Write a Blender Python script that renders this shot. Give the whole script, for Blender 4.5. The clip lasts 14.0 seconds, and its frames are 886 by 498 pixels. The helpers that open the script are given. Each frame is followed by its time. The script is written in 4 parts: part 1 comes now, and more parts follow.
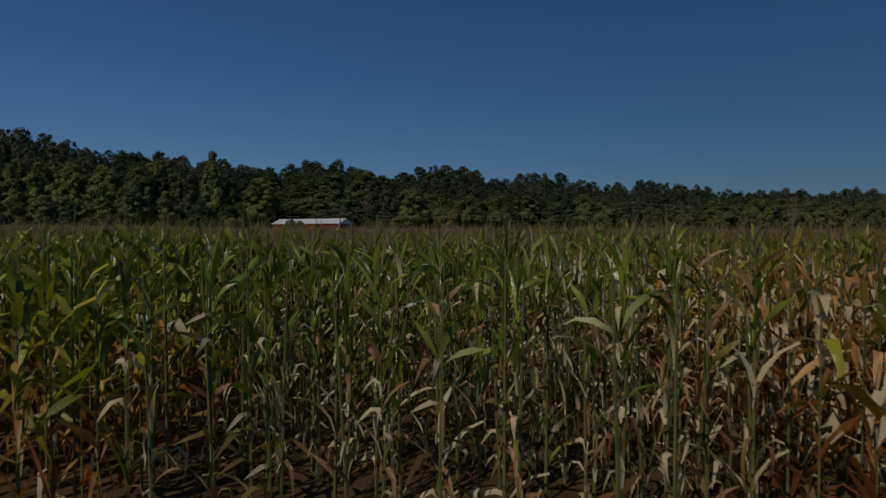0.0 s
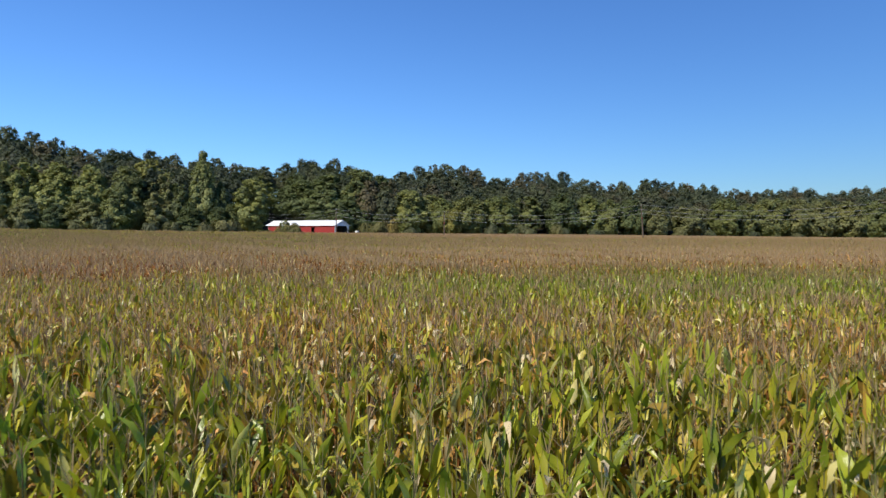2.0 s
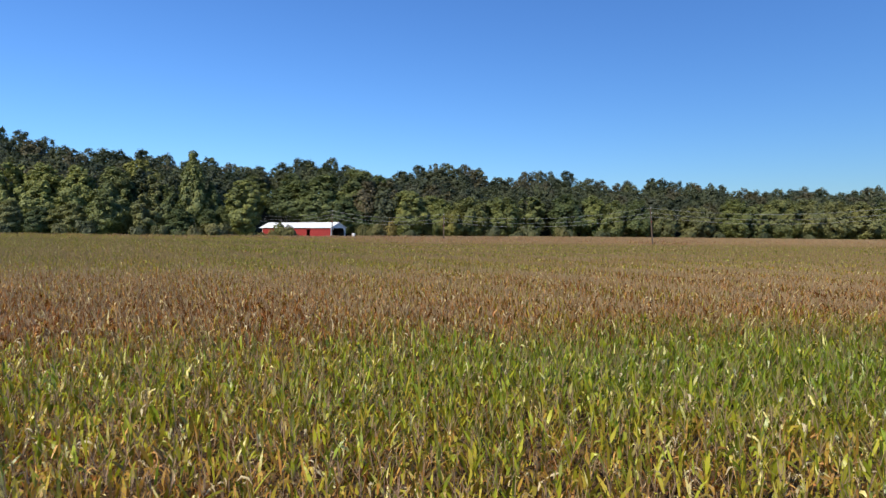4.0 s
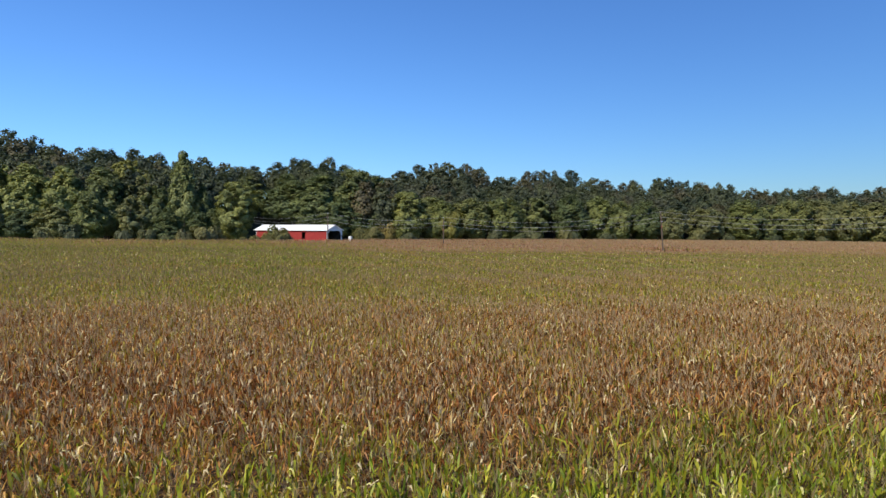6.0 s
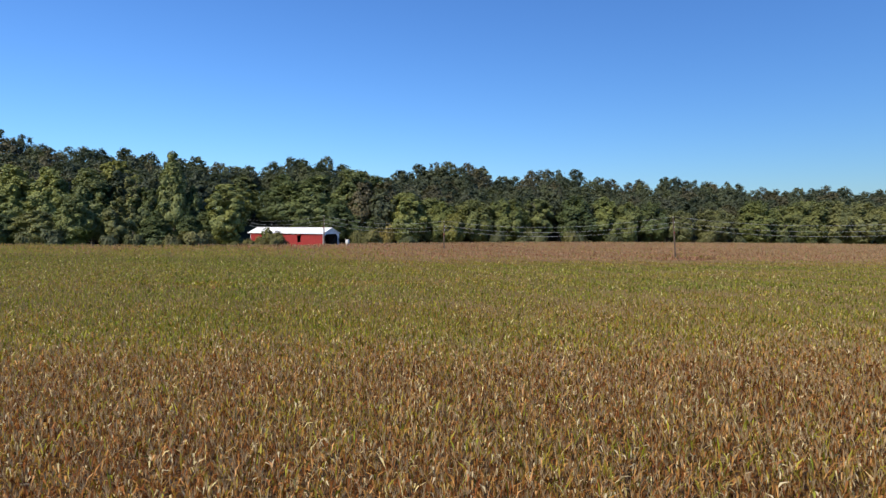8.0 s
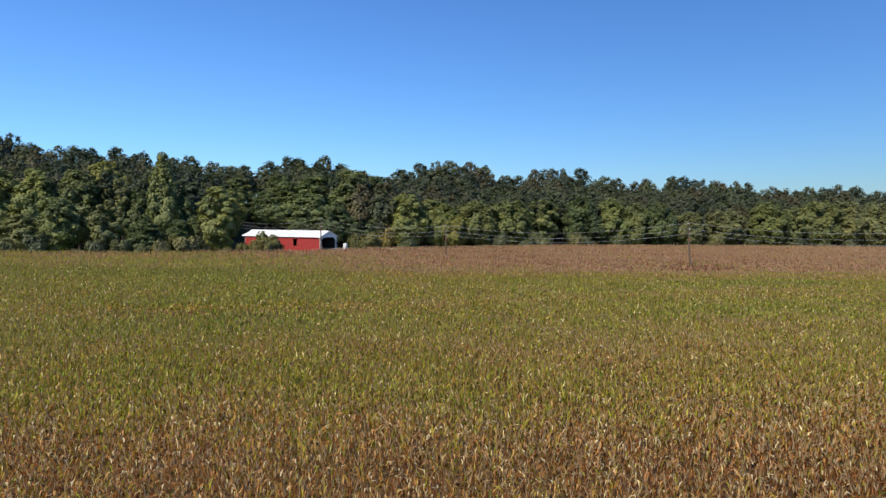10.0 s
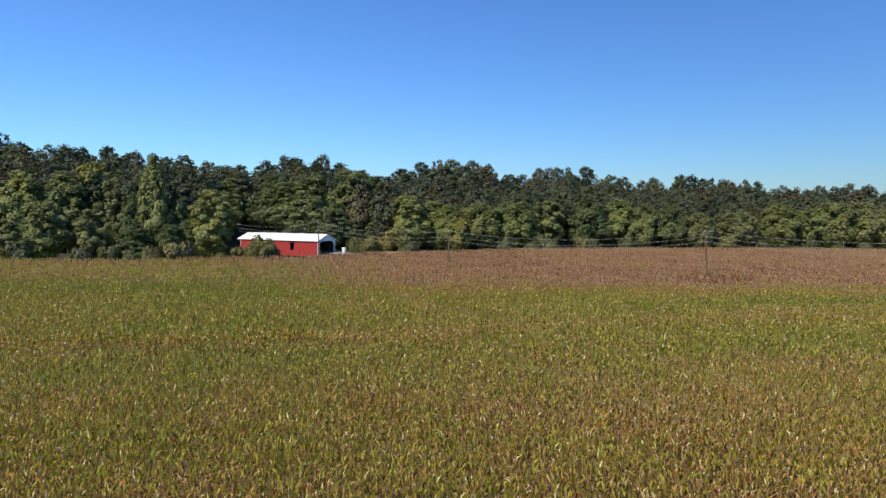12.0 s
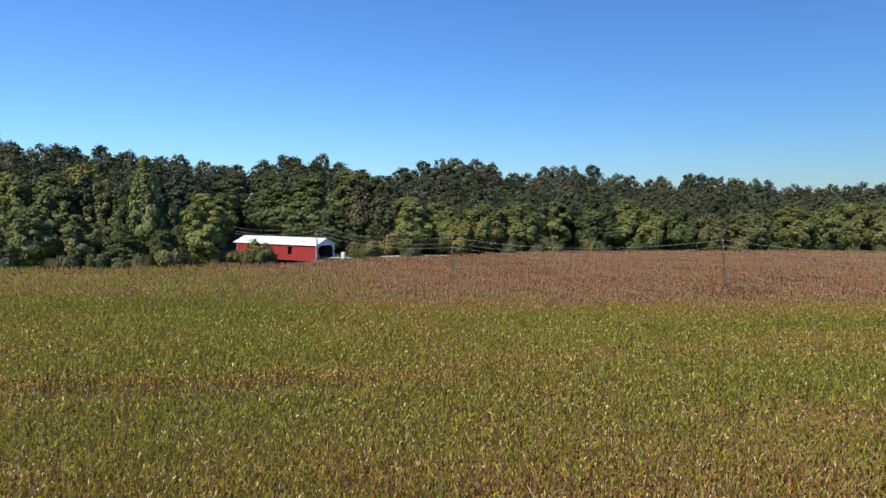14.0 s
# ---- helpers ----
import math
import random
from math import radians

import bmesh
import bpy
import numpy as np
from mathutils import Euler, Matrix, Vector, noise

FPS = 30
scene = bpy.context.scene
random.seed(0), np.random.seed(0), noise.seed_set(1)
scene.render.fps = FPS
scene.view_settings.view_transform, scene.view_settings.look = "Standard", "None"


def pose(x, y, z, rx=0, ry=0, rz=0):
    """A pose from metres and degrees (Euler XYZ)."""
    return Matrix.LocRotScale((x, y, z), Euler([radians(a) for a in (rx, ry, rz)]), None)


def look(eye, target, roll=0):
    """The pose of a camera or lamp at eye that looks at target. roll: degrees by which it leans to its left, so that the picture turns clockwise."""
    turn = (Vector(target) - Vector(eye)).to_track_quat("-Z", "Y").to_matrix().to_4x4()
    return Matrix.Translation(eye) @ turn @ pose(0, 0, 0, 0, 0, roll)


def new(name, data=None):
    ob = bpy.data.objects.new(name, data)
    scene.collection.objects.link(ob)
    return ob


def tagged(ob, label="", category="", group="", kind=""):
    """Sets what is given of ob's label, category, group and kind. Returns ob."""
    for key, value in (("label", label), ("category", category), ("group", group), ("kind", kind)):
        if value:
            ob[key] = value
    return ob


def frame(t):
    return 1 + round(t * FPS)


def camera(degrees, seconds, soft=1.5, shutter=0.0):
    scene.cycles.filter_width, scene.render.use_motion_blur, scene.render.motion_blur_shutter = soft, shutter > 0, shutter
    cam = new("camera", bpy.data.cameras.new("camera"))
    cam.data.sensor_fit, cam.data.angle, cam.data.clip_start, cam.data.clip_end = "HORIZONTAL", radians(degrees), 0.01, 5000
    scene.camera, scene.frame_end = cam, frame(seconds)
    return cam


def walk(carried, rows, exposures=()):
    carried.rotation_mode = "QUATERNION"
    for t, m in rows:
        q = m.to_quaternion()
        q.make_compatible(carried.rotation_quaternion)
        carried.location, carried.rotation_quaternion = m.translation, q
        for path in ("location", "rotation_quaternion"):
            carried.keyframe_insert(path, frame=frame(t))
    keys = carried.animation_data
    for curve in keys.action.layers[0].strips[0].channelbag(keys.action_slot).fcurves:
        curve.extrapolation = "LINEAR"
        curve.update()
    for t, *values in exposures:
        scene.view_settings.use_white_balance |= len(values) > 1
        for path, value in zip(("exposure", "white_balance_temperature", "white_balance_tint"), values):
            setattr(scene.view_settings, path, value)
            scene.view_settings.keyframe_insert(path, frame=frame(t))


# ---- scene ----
TAU = 2 * math.pi
CORN = 2.4          # height of the corn's top above the ground

# ---------------------------------------------------------------- camera
cam = camera(70.956, 14.0, soft=1.4, shutter=0.12)
ROWS = [   # seconds, x, y, height over the corn, yaw, pitch
    (0.0, 0.00, 0.00, -0.12, -0.92, -1.43),
    (0.5, -0.05, 1.82, 0.31, -0.95, -1.50),
    (1.0, -0.02, 3.64, 0.77, -0.95, -1.58),
    (1.5, 0.08, 5.45, 1.21, -0.93, -1.65),
    (2.0, 0.23, 7.25, 1.62, -0.91, -1.71),
    (2.5, 0.41, 9.05, 2.02, -0.86, -1.78),
    (3.0, 0.62, 10.84, 2.43, -0.81, -1.84),
    (3.5, 0.84, 12.63, 2.85, -0.76, -1.91),
    (4.0, 1.07, 14.42, 3.27, -0.70, -1.97),
    (4.5, 1.29, 16.21, 3.71, -0.65, -2.04),
    (5.0, 1.50, 17.99, 4.16, -0.59, -2.11),
    (5.5, 1.69, 19.77, 4.61, -0.53, -2.19),
    (6.0, 1.85, 21.54, 5.08, -0.48, -2.27),
    (6.5, 1.98, 23.31, 5.57, -0.44, -2.35),
    (7.0, 2.08, 25.08, 6.06, -0.40, -2.44),
    (7.5, 2.15, 26.84, 6.57, -0.36, -2.54),
    (8.0, 2.18, 28.59, 7.09, -0.33, -2.64),
    (8.5, 2.18, 30.33, 7.63, -0.30, -2.75),
    (9.0, 2.14, 32.05, 8.18, -0.28, -2.86),
    (9.5, 2.08, 33.77, 8.75, -0.27, -2.98),
    (10.0, 2.00, 35.46, 9.33, -0.25, -3.11),
    (10.5, 1.89, 37.13, 9.93, -0.24, -3.25),
    (11.0, 1.77, 38.79, 10.54, -0.23, -3.39),
    (11.5, 1.65, 40.41, 11.17, -0.21, -3.54),
    (12.0, 1.53, 42.01, 11.82, -0.19, -3.69),
    (12.5, 1.43, 43.57, 12.48, -0.16, -3.86),
    (13.0, 1.36, 45.09, 13.16, -0.12, -4.03),
    (13.5, 1.32, 46.57, 13.86, -0.07, -4.20),
    (14.0, 1.34, 48.00, 14.58, -0.00, -4.38),
]
walk(cam, [(t, pose(x, y, z + CORN, 90 + pitch, 0, yaw)) for t, x, y, z, yaw, pitch in ROWS],
     exposures=[(0.0, -1.85), (0.2, -1.38), (0.4, -0.87), (0.6, -0.45), (0.8, -0.04), (1.0, 0.22), (1.2, 0.27), (14.0, 0.25)])

# ---------------------------------------------------------------- sky and sun
SUN_TO = Vector((-0.53, -0.68, 0.80)).normalized()
world = bpy.data.worlds.new("sky")
scene.world = world
world.use_nodes = True
wn = world.node_tree
sky = wn.nodes.new("ShaderNodeTexSky")
sky.sky_type = "NISHITA"
sky.sun_disc = False
sky.sun_elevation = math.asin(SUN_TO.z)
sky.sun_rotation = -math.atan2(SUN_TO.x, SUN_TO.y)
sky.air_density, sky.dust_density, sky.ozone_density = 1.28, 0.0, 5.4
wn.nodes["Background"].inputs["Strength"].default_value = 0.085
tint = wn.nodes.new("ShaderNodeMix")
tint.data_type, tint.blend_type = "RGBA", "MULTIPLY"
tint.inputs[0].default_value, tint.inputs[7].default_value = 1.0, (0.605, 0.945, 1.45, 1)
wn.links.new(sky.outputs[0], tint.inputs[6])
wn.links.new(tint.outputs[2], wn.nodes["Background"].inputs["Color"])
sun = new("sun", bpy.data.lights.new("sun", "SUN"))
sun.data.energy = 5.0
sun.data.angle = radians(0.53)
sun.data.color = (1.0, 0.925, 0.80)
sun.matrix_world = look(SUN_TO * 100, (0, 0, 0))


# ---------------------------------------------------------------- materials
class Mat:
    """A node material with a few shortcuts."""

    def __init__(self, name):
        self.m = bpy.data.materials.new(name)
        self.m.use_nodes = True
        self.t = self.m.node_tree
        self.p = self.t.nodes["Principled BSDF"]
        self.out = self.t.nodes["Material Output"]

    def node(self, kind, **kw):
        n = self.t.nodes.new(kind)
        for key, value in kw.items():
            n.inputs[key].default_value = value
        return n

    def link(self, a, b):
        self.t.links.new(a, b)

    def noise(self, scale, detail=4.0, rough=0.6, coord="Position"):
        n = self.node("ShaderNodeTexNoise", Scale=scale, Detail=detail, Roughness=rough)
        if coord == "Position":
            g = self.node("ShaderNodeNewGeometry")
            self.link(g.outputs["Position"], n.inputs["Vector"])
        else:
            g = self.node("ShaderNodeTexCoord")
            self.link(g.outputs["Object"], n.inputs["Vector"])
        return n.outputs["Fac"]

    def ramp(self, fac, stops):
        n = self.node("ShaderNodeValToRGB")
        el = n.color_ramp.elements
        while len(el) < len(stops):
            el.new(0.5)
        for e, (pos, col) in zip(el, stops):
            e.position, e.color = pos, (*col, 1)
        self.link(fac, n.inputs["Fac"])
        return n.outputs["Color"]

    def mix(self, fac, a, b, blend="MIX"):
        n = self.t.nodes.new("ShaderNodeMix")
        n.data_type, n.blend_type = "RGBA", blend
        for value, sock in ((fac, n.inputs[0]), (a, n.inputs[6]), (b, n.inputs[7])):
            if isinstance(value, (int, float)):
                sock.default_value = value
            elif isinstance(value, tuple):
                sock.default_value = (*value, 1)
            else:
                self.link(value, sock)
        return n.outputs[2]

    def math(self, op, a, b=0.0, c=0.0):
        n = self.t.nodes.new("ShaderNodeMath")
        n.operation = op
        for value, sock in zip((a, b, c), n.inputs):
            if isinstance(value, (int, float)):
                sock.default_value = value
            else:
                self.link(value, sock)
        return n.outputs[0]

    def bump(self, height, strength, dist=0.02):
        n = self.node("ShaderNodeBump", Strength=strength, Distance=dist)
        self.link(height, n.inputs["Height"])
        self.link(n.outputs["Normal"], self.p.inputs["Normal"])

    def base(self, col, rough=0.6, spec=0.4, metal=0.0):
        if isinstance(col, tuple):
            self.p.inputs["Base Color"].default_value = (*col, 1)
        else:
            self.link(col, self.p.inputs["Base Color"])
        self.p.inputs["Roughness"].default_value = rough
        self.p.inputs["Specular IOR Level"].default_value = spec
        self.p.inputs["Metallic"].default_value = metal
        return self

    def translucent(self, col, amount):
        tr = self.node("ShaderNodeBsdfTranslucent")
        if isinstance(col, tuple):
            tr.inputs["Color"].default_value = (*col, 1)
        else:
            self.link(col, tr.inputs["Color"])
        mx = self.node("ShaderNodeMixShader", Fac=amount)
        self.link(self.p.outputs[0], mx.inputs[1])
        self.link(tr.outputs[0], mx.inputs[2])
        self.link(mx.outputs[0], self.out.inputs["Surface"])
        return self


def corn_leaf_material(name, fixed=None, rough=0.33, gloss=0.55, cast=(1.0, 1.0, 1.0), spread=1.0, thin=0.26):
    m = Mat(name)
    if fixed is None:
        at = m.node("ShaderNodeAttribute")
        at.attribute_name = "dry"
        dry = at.outputs["Fac"]
        rnd = m.node("ShaderNodeNewGeometry").outputs["Random Per Island"]
    else:
        rnd = m.node("ShaderNodeObjectInfo").outputs["Random"]
        dry = m.math("MULTIPLY_ADD", rnd, fixed[1] - fixed[0], fixed[0])
    bleached = m.math("GREATER_THAN", dry, 1.5)
    dry = m.math("ADD", dry, m.math("MULTIPLY_ADD", m.noise(7.0, 3.0), 0.36, -0.18))
    col = m.ramp(dry, [(0.0, (0.118, 0.168, 0.026)), (0.3, (0.215, 0.232, 0.034)), (0.48, (0.235, 0.200, 0.048)),
                       (0.62, (0.225, 0.130, 0.056)), (0.74, (0.37, 0.235, 0.125)), (0.86, (0.225, 0.105, 0.050)), (1.0, (0.135, 0.055, 0.026))])
    # leaf by leaf: some lime, some grey-green, the palest with gloss highlights put into the colour
    var = m.ramp(m.math("FRACT", m.math("MULTIPLY", rnd, 7.31)), [(0.0, (0.42, 0.44, 0.40)), (0.45, (0.86, 0.86, 0.80)), (0.8, (1.25, 1.26, 1.15)), (1.0, (1.50, 1.54, 1.9))])
    col = m.mix(spread, col, var, "MULTIPLY")
    pale = m.ramp(m.math("FRACT", m.math("MULTIPLY", rnd, 23.7)), [(0.94, (0.0, 0.0, 0.0)), (0.985, (0.75 * spread, 0.75 * spread, 0.75 * spread))])
    col = m.mix(pale, col, (0.68, 0.66, 0.48))
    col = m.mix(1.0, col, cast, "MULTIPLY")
    col = m.mix(bleached, col, (0.64, 0.53, 0.33))
    m.base(col, rough, gloss)
    m.link(m.math("MULTIPLY_ADD", m.math("MINIMUM", dry, 1.0), -0.9 * gloss, gloss), m.p.inputs["Specular IOR Level"])
    m.bump(m.noise(45.0, 2.0), 0.4, 0.01)
    lit = m.mix(1.0, col, (1.5, 1.55, 0.55), "MULTIPLY")
    return m.translucent(lit, thin).m


M_LEAF = corn_leaf_material("corn_leaf", rough=0.30, gloss=0.42, cast=(1.50, 1.37, 0.86), thin=0.30)
M_LEAF_FAR = corn_leaf_material("corn_leaf_far", rough=0.5, gloss=0.15, cast=(1.33, 1.16, 0.83), thin=0.34)
# distant corn: a bluer, less varied cast puts haze into the leaf colour
M_LEAF_HAZY = corn_leaf_material("corn_leaf_hazy", rough=0.7, gloss=0.1, cast=(1.45, 1.32, 1.8), spread=0.2, thin=0.45)
M_LEAF_GREEN = corn_leaf_material("corn_leaf_green", (0.0, 0.32), rough=0.28, gloss=0.6, cast=(1.15, 1.12, 0.85))
M_LEAF_DRY = corn_leaf_material("corn_leaf_dry", (0.5, 0.9))
M_LEAF_PALE = corn_leaf_material("corn_leaf_pale", (1.8, 2.0))

mt = Mat("corn_tassel")
ta = mt.node("ShaderNodeAttribute")
ta.attribute_name = "dry"
tf = mt.math("ADD", ta.outputs["Fac"], mt.math("MULTIPLY_ADD", mt.noise(3.0, 4.0), 0.4, -0.2))
mt.base(mt.ramp(tf, [(0.2, (0.26, 0.205, 0.085)), (0.45, (0.30, 0.215, 0.105)), (0.65, (0.33, 0.215, 0.125)), (0.85, (0.30, 0.185, 0.11)), (1.0, (0.18, 0.11, 0.06))]), 0.75, 0.2)
M_TASSEL = mt.translucent((0.30, 0.21, 0.11), 0.3).m
mt = Mat("corn_tassel_far")
ta = mt.node("ShaderNodeAttribute")
ta.attribute_name = "dry"
tf = mt.math("ADD", ta.outputs["Fac"], mt.math("MULTIPLY_ADD", mt.noise(0.5, 5.0), 0.3, -0.15))
mt.base(mt.ramp(tf, [(0.2, (0.30, 0.215, 0.095)), (0.45, (0.32, 0.215, 0.105)), (0.65, (0.37, 0.255, 0.130)), (0.85, (0.46, 0.335, 0.185)), (1.0, (0.34, 0.23, 0.12))]), 0.75, 0.15)
M_TASSEL_FAR = mt.translucent((0.36, 0.255, 0.115), 0.35).m
mt = Mat("corn_stalk")
M_STALK = mt.base(mt.ramp(mt.noise(5.0, 4.0), [(0.3, (0.07, 0.09, 0.025)), (0.55, (0.14, 0.14, 0.045)), (0.75, (0.17, 0.11, 0.05))]), 0.6, 0.3).m
mt = Mat("ground")
M_GROUND = mt.base(mt.ramp(mt.noise(0.9, 6.0), [(0.3, (0.060, 0.034, 0.016)), (0.55, (0.115, 0.070, 0.034)), (0.8, (0.22, 0.145, 0.07))]), 0.95, 0.1)
mt.bump(mt.noise(6.0, 5.0), 0.5, 0.05)
M_GROUND = mt.m
mt = Mat("grass")
M_GRASS = mt.base(mt.ramp(mt.noise(1.3, 5.0), [(0.3, (0.07, 0.11, 0.03)), (0.6, (0.13, 0.17, 0.05)), (0.8, (0.22, 0.20, 0.09))]), 0.9, 0.1).m


mt = Mat("leaf_litter")
M_LITTER = mt.base(mt.ramp(mt.noise(1.6, 6.0), [(0.3, (0.035, 0.032, 0.02)), (0.6, (0.07, 0.065, 0.035)), (0.8, (0.12, 0.09, 0.05))]), 0.95, 0.1).m


# leaf tints; the dark ones also put shade into some trees and shrubs
TINTS = {"green": (1.0, 1.0, 1.0), "lime": (1.13, 1.13, 1.02), "dark": (0.62, 0.70, 0.74), "deep": (0.76, 0.82, 0.86), "olive": (1.22, 1.10, 0.90), "grey": (1.20, 1.10, 1.22), "brown": (1.22, 0.98, 1.00)}


def foliage_material(name, stops, joined=False):
    """Leaves: a colour for each tree, times the tree's tint, which for some also holds shade, with lighter and darker
    clumps.
    """
    m = Mat(name)
    if joined:
        at = m.node("ShaderNodeAttribute")
        at.attribute_name = "tint"
        names = sorted(TINTS)
        col = m.mix(1.0, stops[1][1], m.ramp(at.outputs["Fac"], [((i + 0.5) / len(names), TINTS[k]) for i, k in enumerate(names)]), "MULTIPLY")
    else:
        info = m.node("ShaderNodeObjectInfo")
        col = m.mix(1.0, m.ramp(info.outputs["Random"], stops), info.outputs["Color"], "MULTIPLY")
    g = m.node("ShaderNodeNewGeometry")
    isl = m.ramp(g.outputs["Random Per Island"], [(0.0, (0.74, 0.77, 0.74)), (0.6, (1.0, 1.0, 1.0)), (1.0, (1.28, 1.24, 1.10))])
    col = m.mix(1.0, col, isl, "MULTIPLY")
    big = m.ramp(m.noise(0.22, 4.0), [(0.3, (0.72, 0.78, 0.84)), (0.7, (1.28, 1.20, 0.95))])
    col = m.mix(1.0, col, big, "MULTIPLY")
    m.base(col, 0.6, 0.3)
    return m.translucent(m.mix(1.0, col, (1.2, 1.25, 0.7), "MULTIPLY"), 0.24).m


M_CROWN = foliage_material("tree_leaves", [(0.0, (0.148, 0.168, 0.070)), (0.5, (0.176, 0.198, 0.080)), (1.0, (0.198, 0.210, 0.084))])
HILL_GREENS = [(0.0, (0.070, 0.083, 0.051)), (0.5, (0.083, 0.096, 0.058)), (1.0, (0.096, 0.104, 0.062))]
M_HILL = foliage_material("hill_leaves", HILL_GREENS)
M_CANOPY = foliage_material("canopy_leaves", HILL_GREENS, joined=True)
M_SHRUB = foliage_material("shrub_leaves", [(0.0, (0.090, 0.098, 0.044)), (0.5, (0.125, 0.130, 0.058)), (1.0, (0.160, 0.146, 0.068))])
mt = Mat("bark")
M_BARK = mt.base(mt.ramp(mt.noise(2.5, 5.0), [(0.3, (0.07, 0.055, 0.042)), (0.7, (0.22, 0.19, 0.15))]), 0.9, 0.1).m
mt = Mat("red_boards")
wv = mt.node("ShaderNodeTexWave", Scale=1.05, Distortion=0.3)
wc = mt.node("ShaderNodeTexCoord")
mt.link(wc.outputs["Object"], wv.inputs["Vector"])
rc = mt.ramp(mt.noise(1.4, 5.0), [(0.25, (0.20, 0.022, 0.022)), (0.6, (0.29, 0.030, 0.028)), (0.85, (0.33, 0.075, 0.062))])
mt.base(mt.mix(0.25, rc, mt.ramp(wv.outputs["Fac"], [(0.0, (0.15, 0.015, 0.015)), (0.25, (0.30, 0.035, 0.03))])), 0.7, 0.3)
mt.bump(wv.outputs["Fac"], 0.4, 0.02)
M_RED = mt.m
mt = Mat("white_metal_roof")
mt.base(mt.ramp(mt.noise(0.8, 5.0), [(0.3, (0.72, 0.72, 0.72)), (0.7, (0.85, 0.85, 0.84))]), 0.45, 0.5)
M_ROOF = mt.m
mt = Mat("white_boards")
mt.base(mt.ramp(mt.noise(1.6, 5.0), [(0.3, (0.50, 0.49, 0.47)), (0.7, (0.74, 0.73, 0.71))]), 0.7, 0.3)
M_WHITE = mt.m
mt = Mat("weathered_wood")
mt.base(mt.ramp(mt.noise(2.2, 6.0), [(0.3, (0.10, 0.085, 0.07)), (0.7, (0.26, 0.22, 0.18))]), 0.85, 0.15)
M_WOOD = mt.m
# wood darkened so that the bridge's inner shade lies in its colour
mt = Mat("shade_wood")
mt.base(mt.ramp(mt.noise(2.2, 6.0), [(0.3, (0.035, 0.028, 0.022)), (0.7, (0.08, 0.065, 0.05))]), 0.9, 0.1)
M_SHADEWOOD = mt.m
mt = Mat("stone")
mt.base(mt.ramp(mt.noise(1.5, 6.0), [(0.3, (0.18, 0.17, 0.15)), (0.7, (0.36, 0.34, 0.30))]), 0.9, 0.2)
M_STONE = mt.m
mt = Mat("road_gravel")
mt.base(mt.ramp(mt.noise(2.0, 6.0), [(0.3, (0.36, 0.34, 0.30)), (0.7, (0.52, 0.50, 0.45))]), 0.95, 0.1)
M_ROAD = mt.m
mt = Mat("cable")
M_CABLE = mt.base((0.28, 0.285, 0.29), 0.45, 0.4).m
mt = Mat("pole_wood")
mt.base(mt.ramp(mt.noise(3.0, 5.0), [(0.3, (0.070, 0.050, 0.036)), (0.7, (0.14, 0.105, 0.078))]), 0.85, 0.15)
M_POLE = mt.m
mt = Mat("insulator")
M_GLAZE = mt.base((0.62, 0.64, 0.66), 0.25, 0.5).m
mt = Mat("grey_metal")
M_GREY = mt.base(mt.ramp(mt.noise(2.0), [(0.3, (0.30, 0.31, 0.32)), (0.7, (0.42, 0.43, 0.44))]), 0.5, 0.4).m


# ---------------------------------------------------------------- mesh helpers
def mesh_np(name, verts, faces, mats, mat_index=None, attrs=None, smooth=False):
    """A mesh from arrays: verts (n,3), faces (m,4) or (m,3)."""
    me = bpy.data.meshes.new(name)
    verts = np.asarray(verts, dtype=np.float32)
    faces = np.asarray(faces, dtype=np.int32)
    n, k = faces.shape
    me.vertices.add(len(verts))
    me.vertices.foreach_set("co", verts.ravel())
    me.loops.add(n * k)
    me.loops.foreach_set("vertex_index", faces.ravel())
    me.polygons.add(n)
    me.polygons.foreach_set("loop_start", np.arange(0, n * k, k, dtype=np.int32))
    for m in mats:
        me.materials.append(m)
    if mat_index is not None:
        me.polygons.foreach_set("material_index", np.asarray(mat_index, dtype=np.int32))
    if smooth:
        me.polygons.foreach_set("use_smooth", np.ones(n, dtype=bool))
    for key, values in (attrs or {}).items():
        a = me.attributes.new(key, "FLOAT", "POINT")
        a.data.foreach_set("value", np.asarray(values, dtype=np.float32))
    me.update(calc_edges=True)
    return me


def part(name, bm, material, parent, label=""):
    me = bpy.data.meshes.new(name)
    bm.to_mesh(me)
    bm.free()
    me.materials.append(material)
    ob = new(name, me)
    ob.parent = parent
    if label:
        tagged(ob, label)
    return ob


def empty(name, m=None):
    ob = new(name)
    ob.empty_display_size = 0.5
    if m is not None:
        ob.matrix_world = m
    return ob


def box(bm, lo, hi, bevel=0.0):
    lo, hi = Vector(lo), Vector(hi)
    r = bmesh.ops.create_cube(bm, size=1.0)
    vs = r["verts"]
    bmesh.ops.scale(bm, vec=hi - lo, verts=vs)
    bmesh.ops.translate(bm, vec=(lo + hi) / 2, verts=vs)
    if bevel:
        es = list({e for v in vs for e in v.link_edges})
        bmesh.ops.bevel(bm, geom=es, offset=bevel, segments=1, affect="EDGES")


def boxes(*spans, bevel=0.0):
    bm = bmesh.new()
    for lo, hi in spans:
        box(bm, lo, hi, bevel)
    return bm


